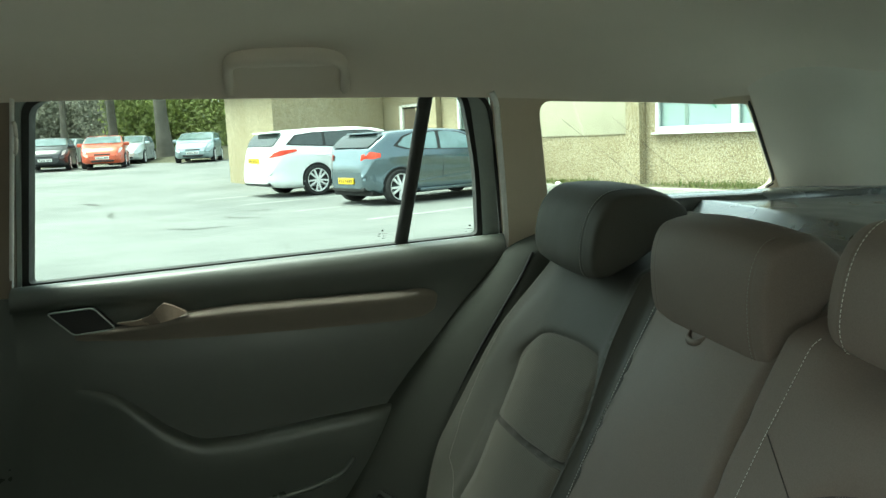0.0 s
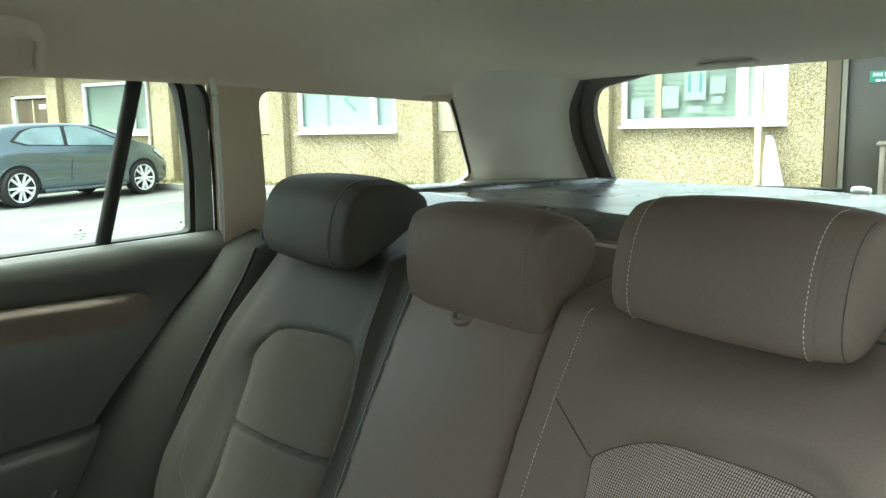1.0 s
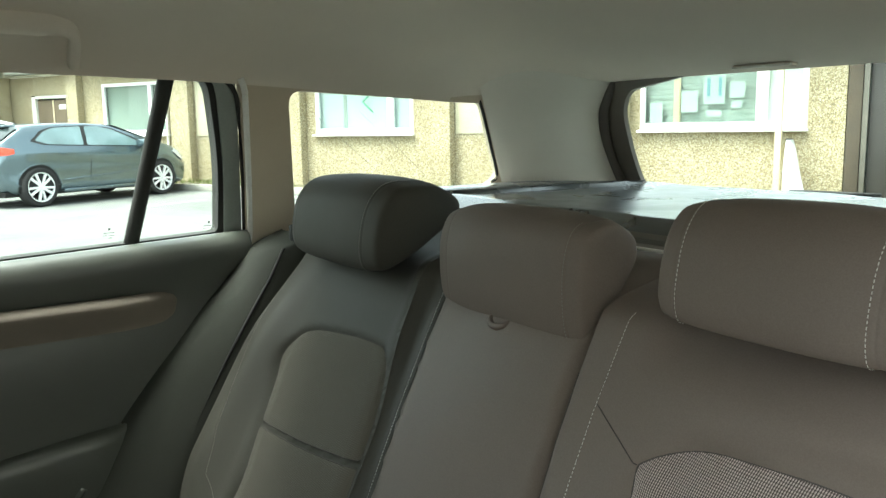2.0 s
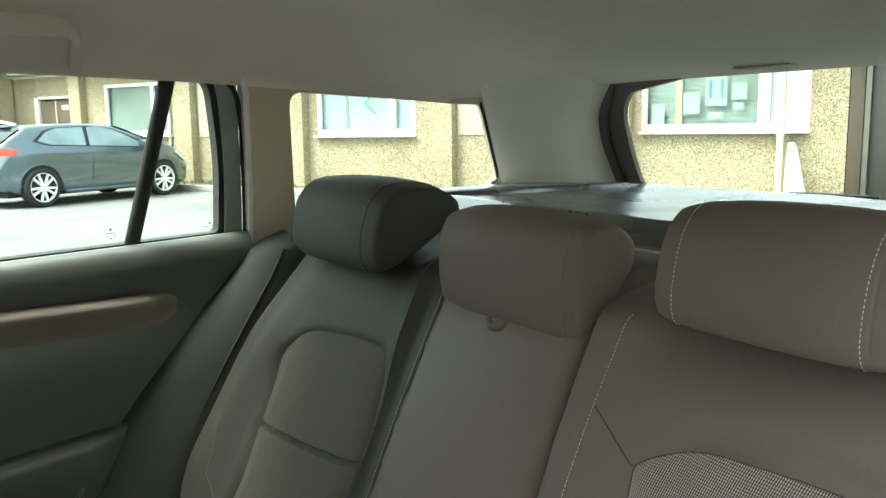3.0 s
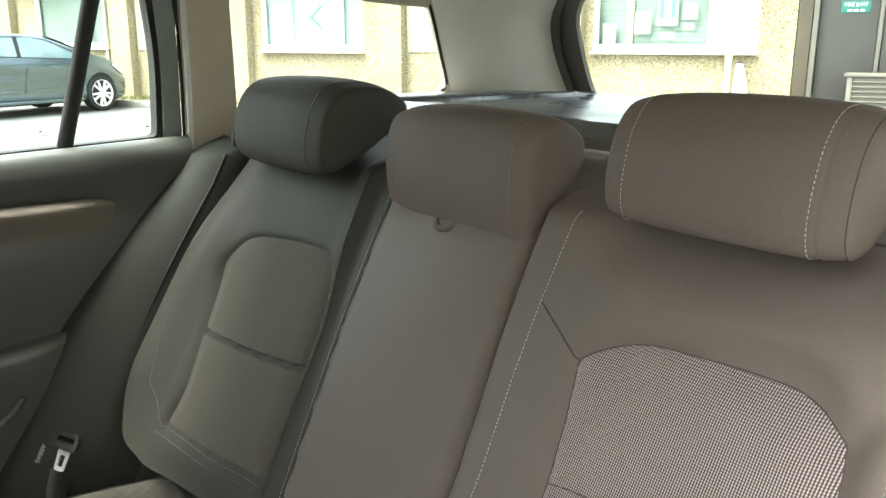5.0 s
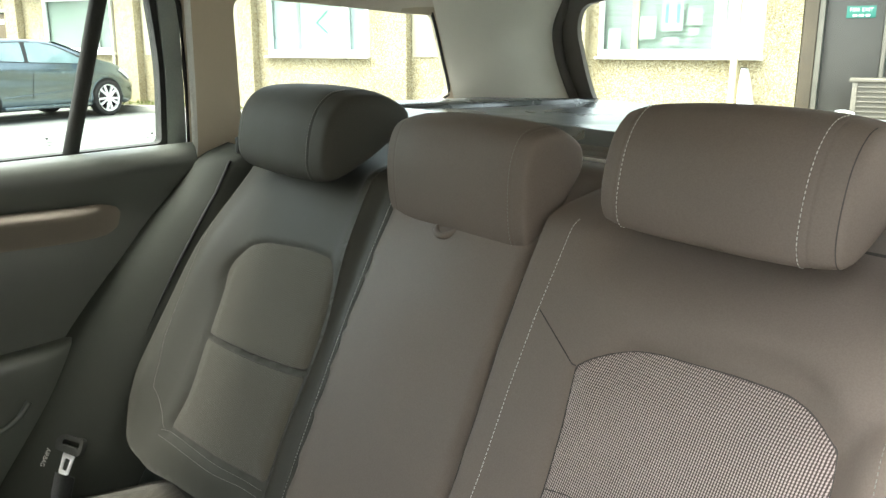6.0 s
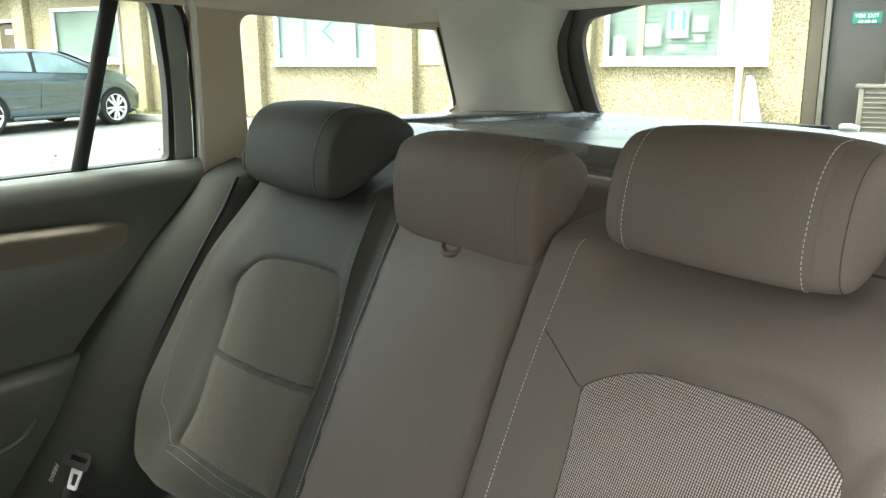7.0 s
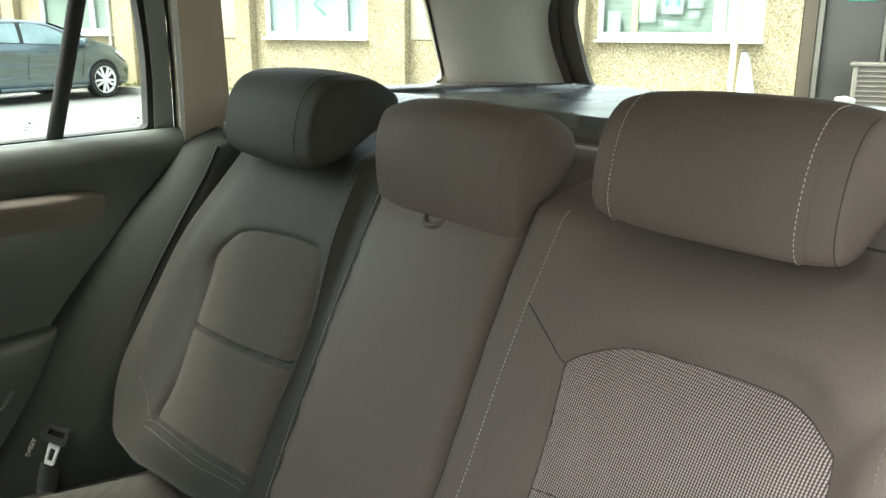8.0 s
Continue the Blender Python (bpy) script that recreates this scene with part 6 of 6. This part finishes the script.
def tree(x, y, height, r, crown_r, crown_z, leaves, mat, label, seed, spread=1.0, leaf=0.20):
    rnd = random.Random(seed)
    gz = ground_z(x, y)
    ob = thing("tree", label, "tree", "trees behind the car park", pose(x, y, gz))
    pts = [Vector((0.12 * math.sin(i * 1.3 + seed), 0.10 * math.cos(i * 1.1 + seed), height * i / 7)) for i in range(8)]
    verts, faces = [], []

    def limb(pts, r0, r1, n=9):
        b = len(verts)
        for i, p in enumerate(pts):
            q = i / (len(pts) - 1)
            rr = (r0 + (r1 - r0) * q) * (1.25 if i == 0 else 1)
            for k in range(n):
                a = 2 * math.pi * k / n
                rr2 = rr * (1 + 0.12 * math.sin(3 * a + seed + i))
                verts.append((p.x + rr2 * math.cos(a), p.y + rr2 * math.sin(a), p.z))
        faces.extend(tuple(v + b for v in f) for f in grid_faces(len(pts), n, False, True))
    limb(pts, r, r * 0.35)
    tips = []
    for i in range(14):
        a = rnd.uniform(0, 6.28)
        z0 = height * rnd.uniform(0.30, 0.95)
        ln = crown_r * rnd.uniform(0.5, 1.0)
        p0 = Vector((0, 0, z0))
        p1 = p0 + Vector((math.cos(a) * ln * 0.5, math.sin(a) * ln * 0.5, ln * 0.25))
        p2 = p0 + Vector((math.cos(a) * ln, math.sin(a) * ln, ln * rnd.uniform(0.1, 0.7)))
        limb([p0, p1, p2], r * 0.28, 0.02, 5)
        tips += [p1, p2]
    link_mesh("trunk", verts, faces, BARK, ob, "grey bark")
    lv, lf = [], []
    for i in range(leaves):
        t = rnd.choice(tips)
        c = t + Vector((rnd.gauss(0, 0.5), rnd.gauss(0, 0.5), rnd.gauss(0, 0.45))) * spread
        d1 = Vector((rnd.gauss(0, 1), rnd.gauss(0, 1), rnd.gauss(0, 1))).normalized()
        d2 = d1.cross(Vector((rnd.gauss(0, 1), rnd.gauss(0, 1), rnd.gauss(0, 1)))).normalized()
        s = leaf * rnd.uniform(0.5, 1.2)
        b = len(lv)
        lv += [c - d1 * s * 0.6, c + d2 * s * 0.3, c + d1 * s * 0.6, c - d2 * s * 0.3]
        lf.append((b, b + 1, b + 2, b + 3))
    link_mesh("crown", lv, lf, mat, ob, "uneven leafy crown", smooth=False)
    return ob


tree(-43.5, -7.1, 11, 0.40, 5.0, 6, 5000, LEAVES, "broad grey-trunked tree behind the parked cars", 1)
tree(-45.5, -12.4, 12, 0.20, 4.5, 6, 2500, DARK_LEAVES, "dark-leaved tree with a straight trunk", 2)
tree(-45, -14.9, 12, 0.17, 4.5, 6, 2500, DARK_LEAVES, "dark-leaved tree with a straight trunk", 3)
tree(-46.5, -10.3, 12, 0.26, 4.5, 6, 2500, DARK_LEAVES, "dark-leaved tree with a straight trunk", 5)
tree(-53, -10.0, 12, 0.30, 5.0, 6, 5000, DARK_LEAVES, "dark-leaved tree with a straight trunk", 6)
tree(-53, -4.0, 10, 0.28, 5.0, 5, 6000, LEAVES, "green-leaved tree at the edge of the car park", 7)
tree(-50, -0.5, 9, 0.25, 4.0, 5, 5000, LEAVES, "green-leaved tree at the edge of the car park", 8)
rnd = random.Random(9)
for name, mat, y0, y1, count, label in (("hedge", LEAVES, -11.5, 3.0, 62000, "green undergrowth behind the parked cars"), ("thicket", DARK_LEAVES, -26, -11.0, 46000, "dark thicket behind the parked cars")):
    lv, lf = [], []
    for i in range(count):
        y = rnd.uniform(y0, y1)
        x = -52.5 + rnd.gauss(0, 1.3) + 0.8 * math.sin(y)
        top = 5.0 + 1.0 * math.sin(y * 0.9) + 0.6 * math.sin(y * 2.3)
        z = ground_z(x, y) + top * rnd.random() ** 0.8
        c = Vector((x, y, z))
        d1 = Vector((rnd.gauss(0, 1), rnd.gauss(0, 1), rnd.gauss(0, 1))).normalized()
        d2 = d1.cross(Vector((rnd.gauss(0, 1), rnd.gauss(0, 1), rnd.gauss(0, 1)))).normalized()
        s = 0.19 * rnd.uniform(0.5, 1.3)
        b = len(lv)
        lv += [c - d1 * s * 0.6, c + d2 * s * 0.35, c + d1 * s * 0.6, c - d2 * s * 0.35]
        lf.append((b, b + 1, b + 2, b + 3))
    tagged(link_mesh(name, lv, lf, mat, None, smooth=False), label, "undergrowth", kind="stuff")
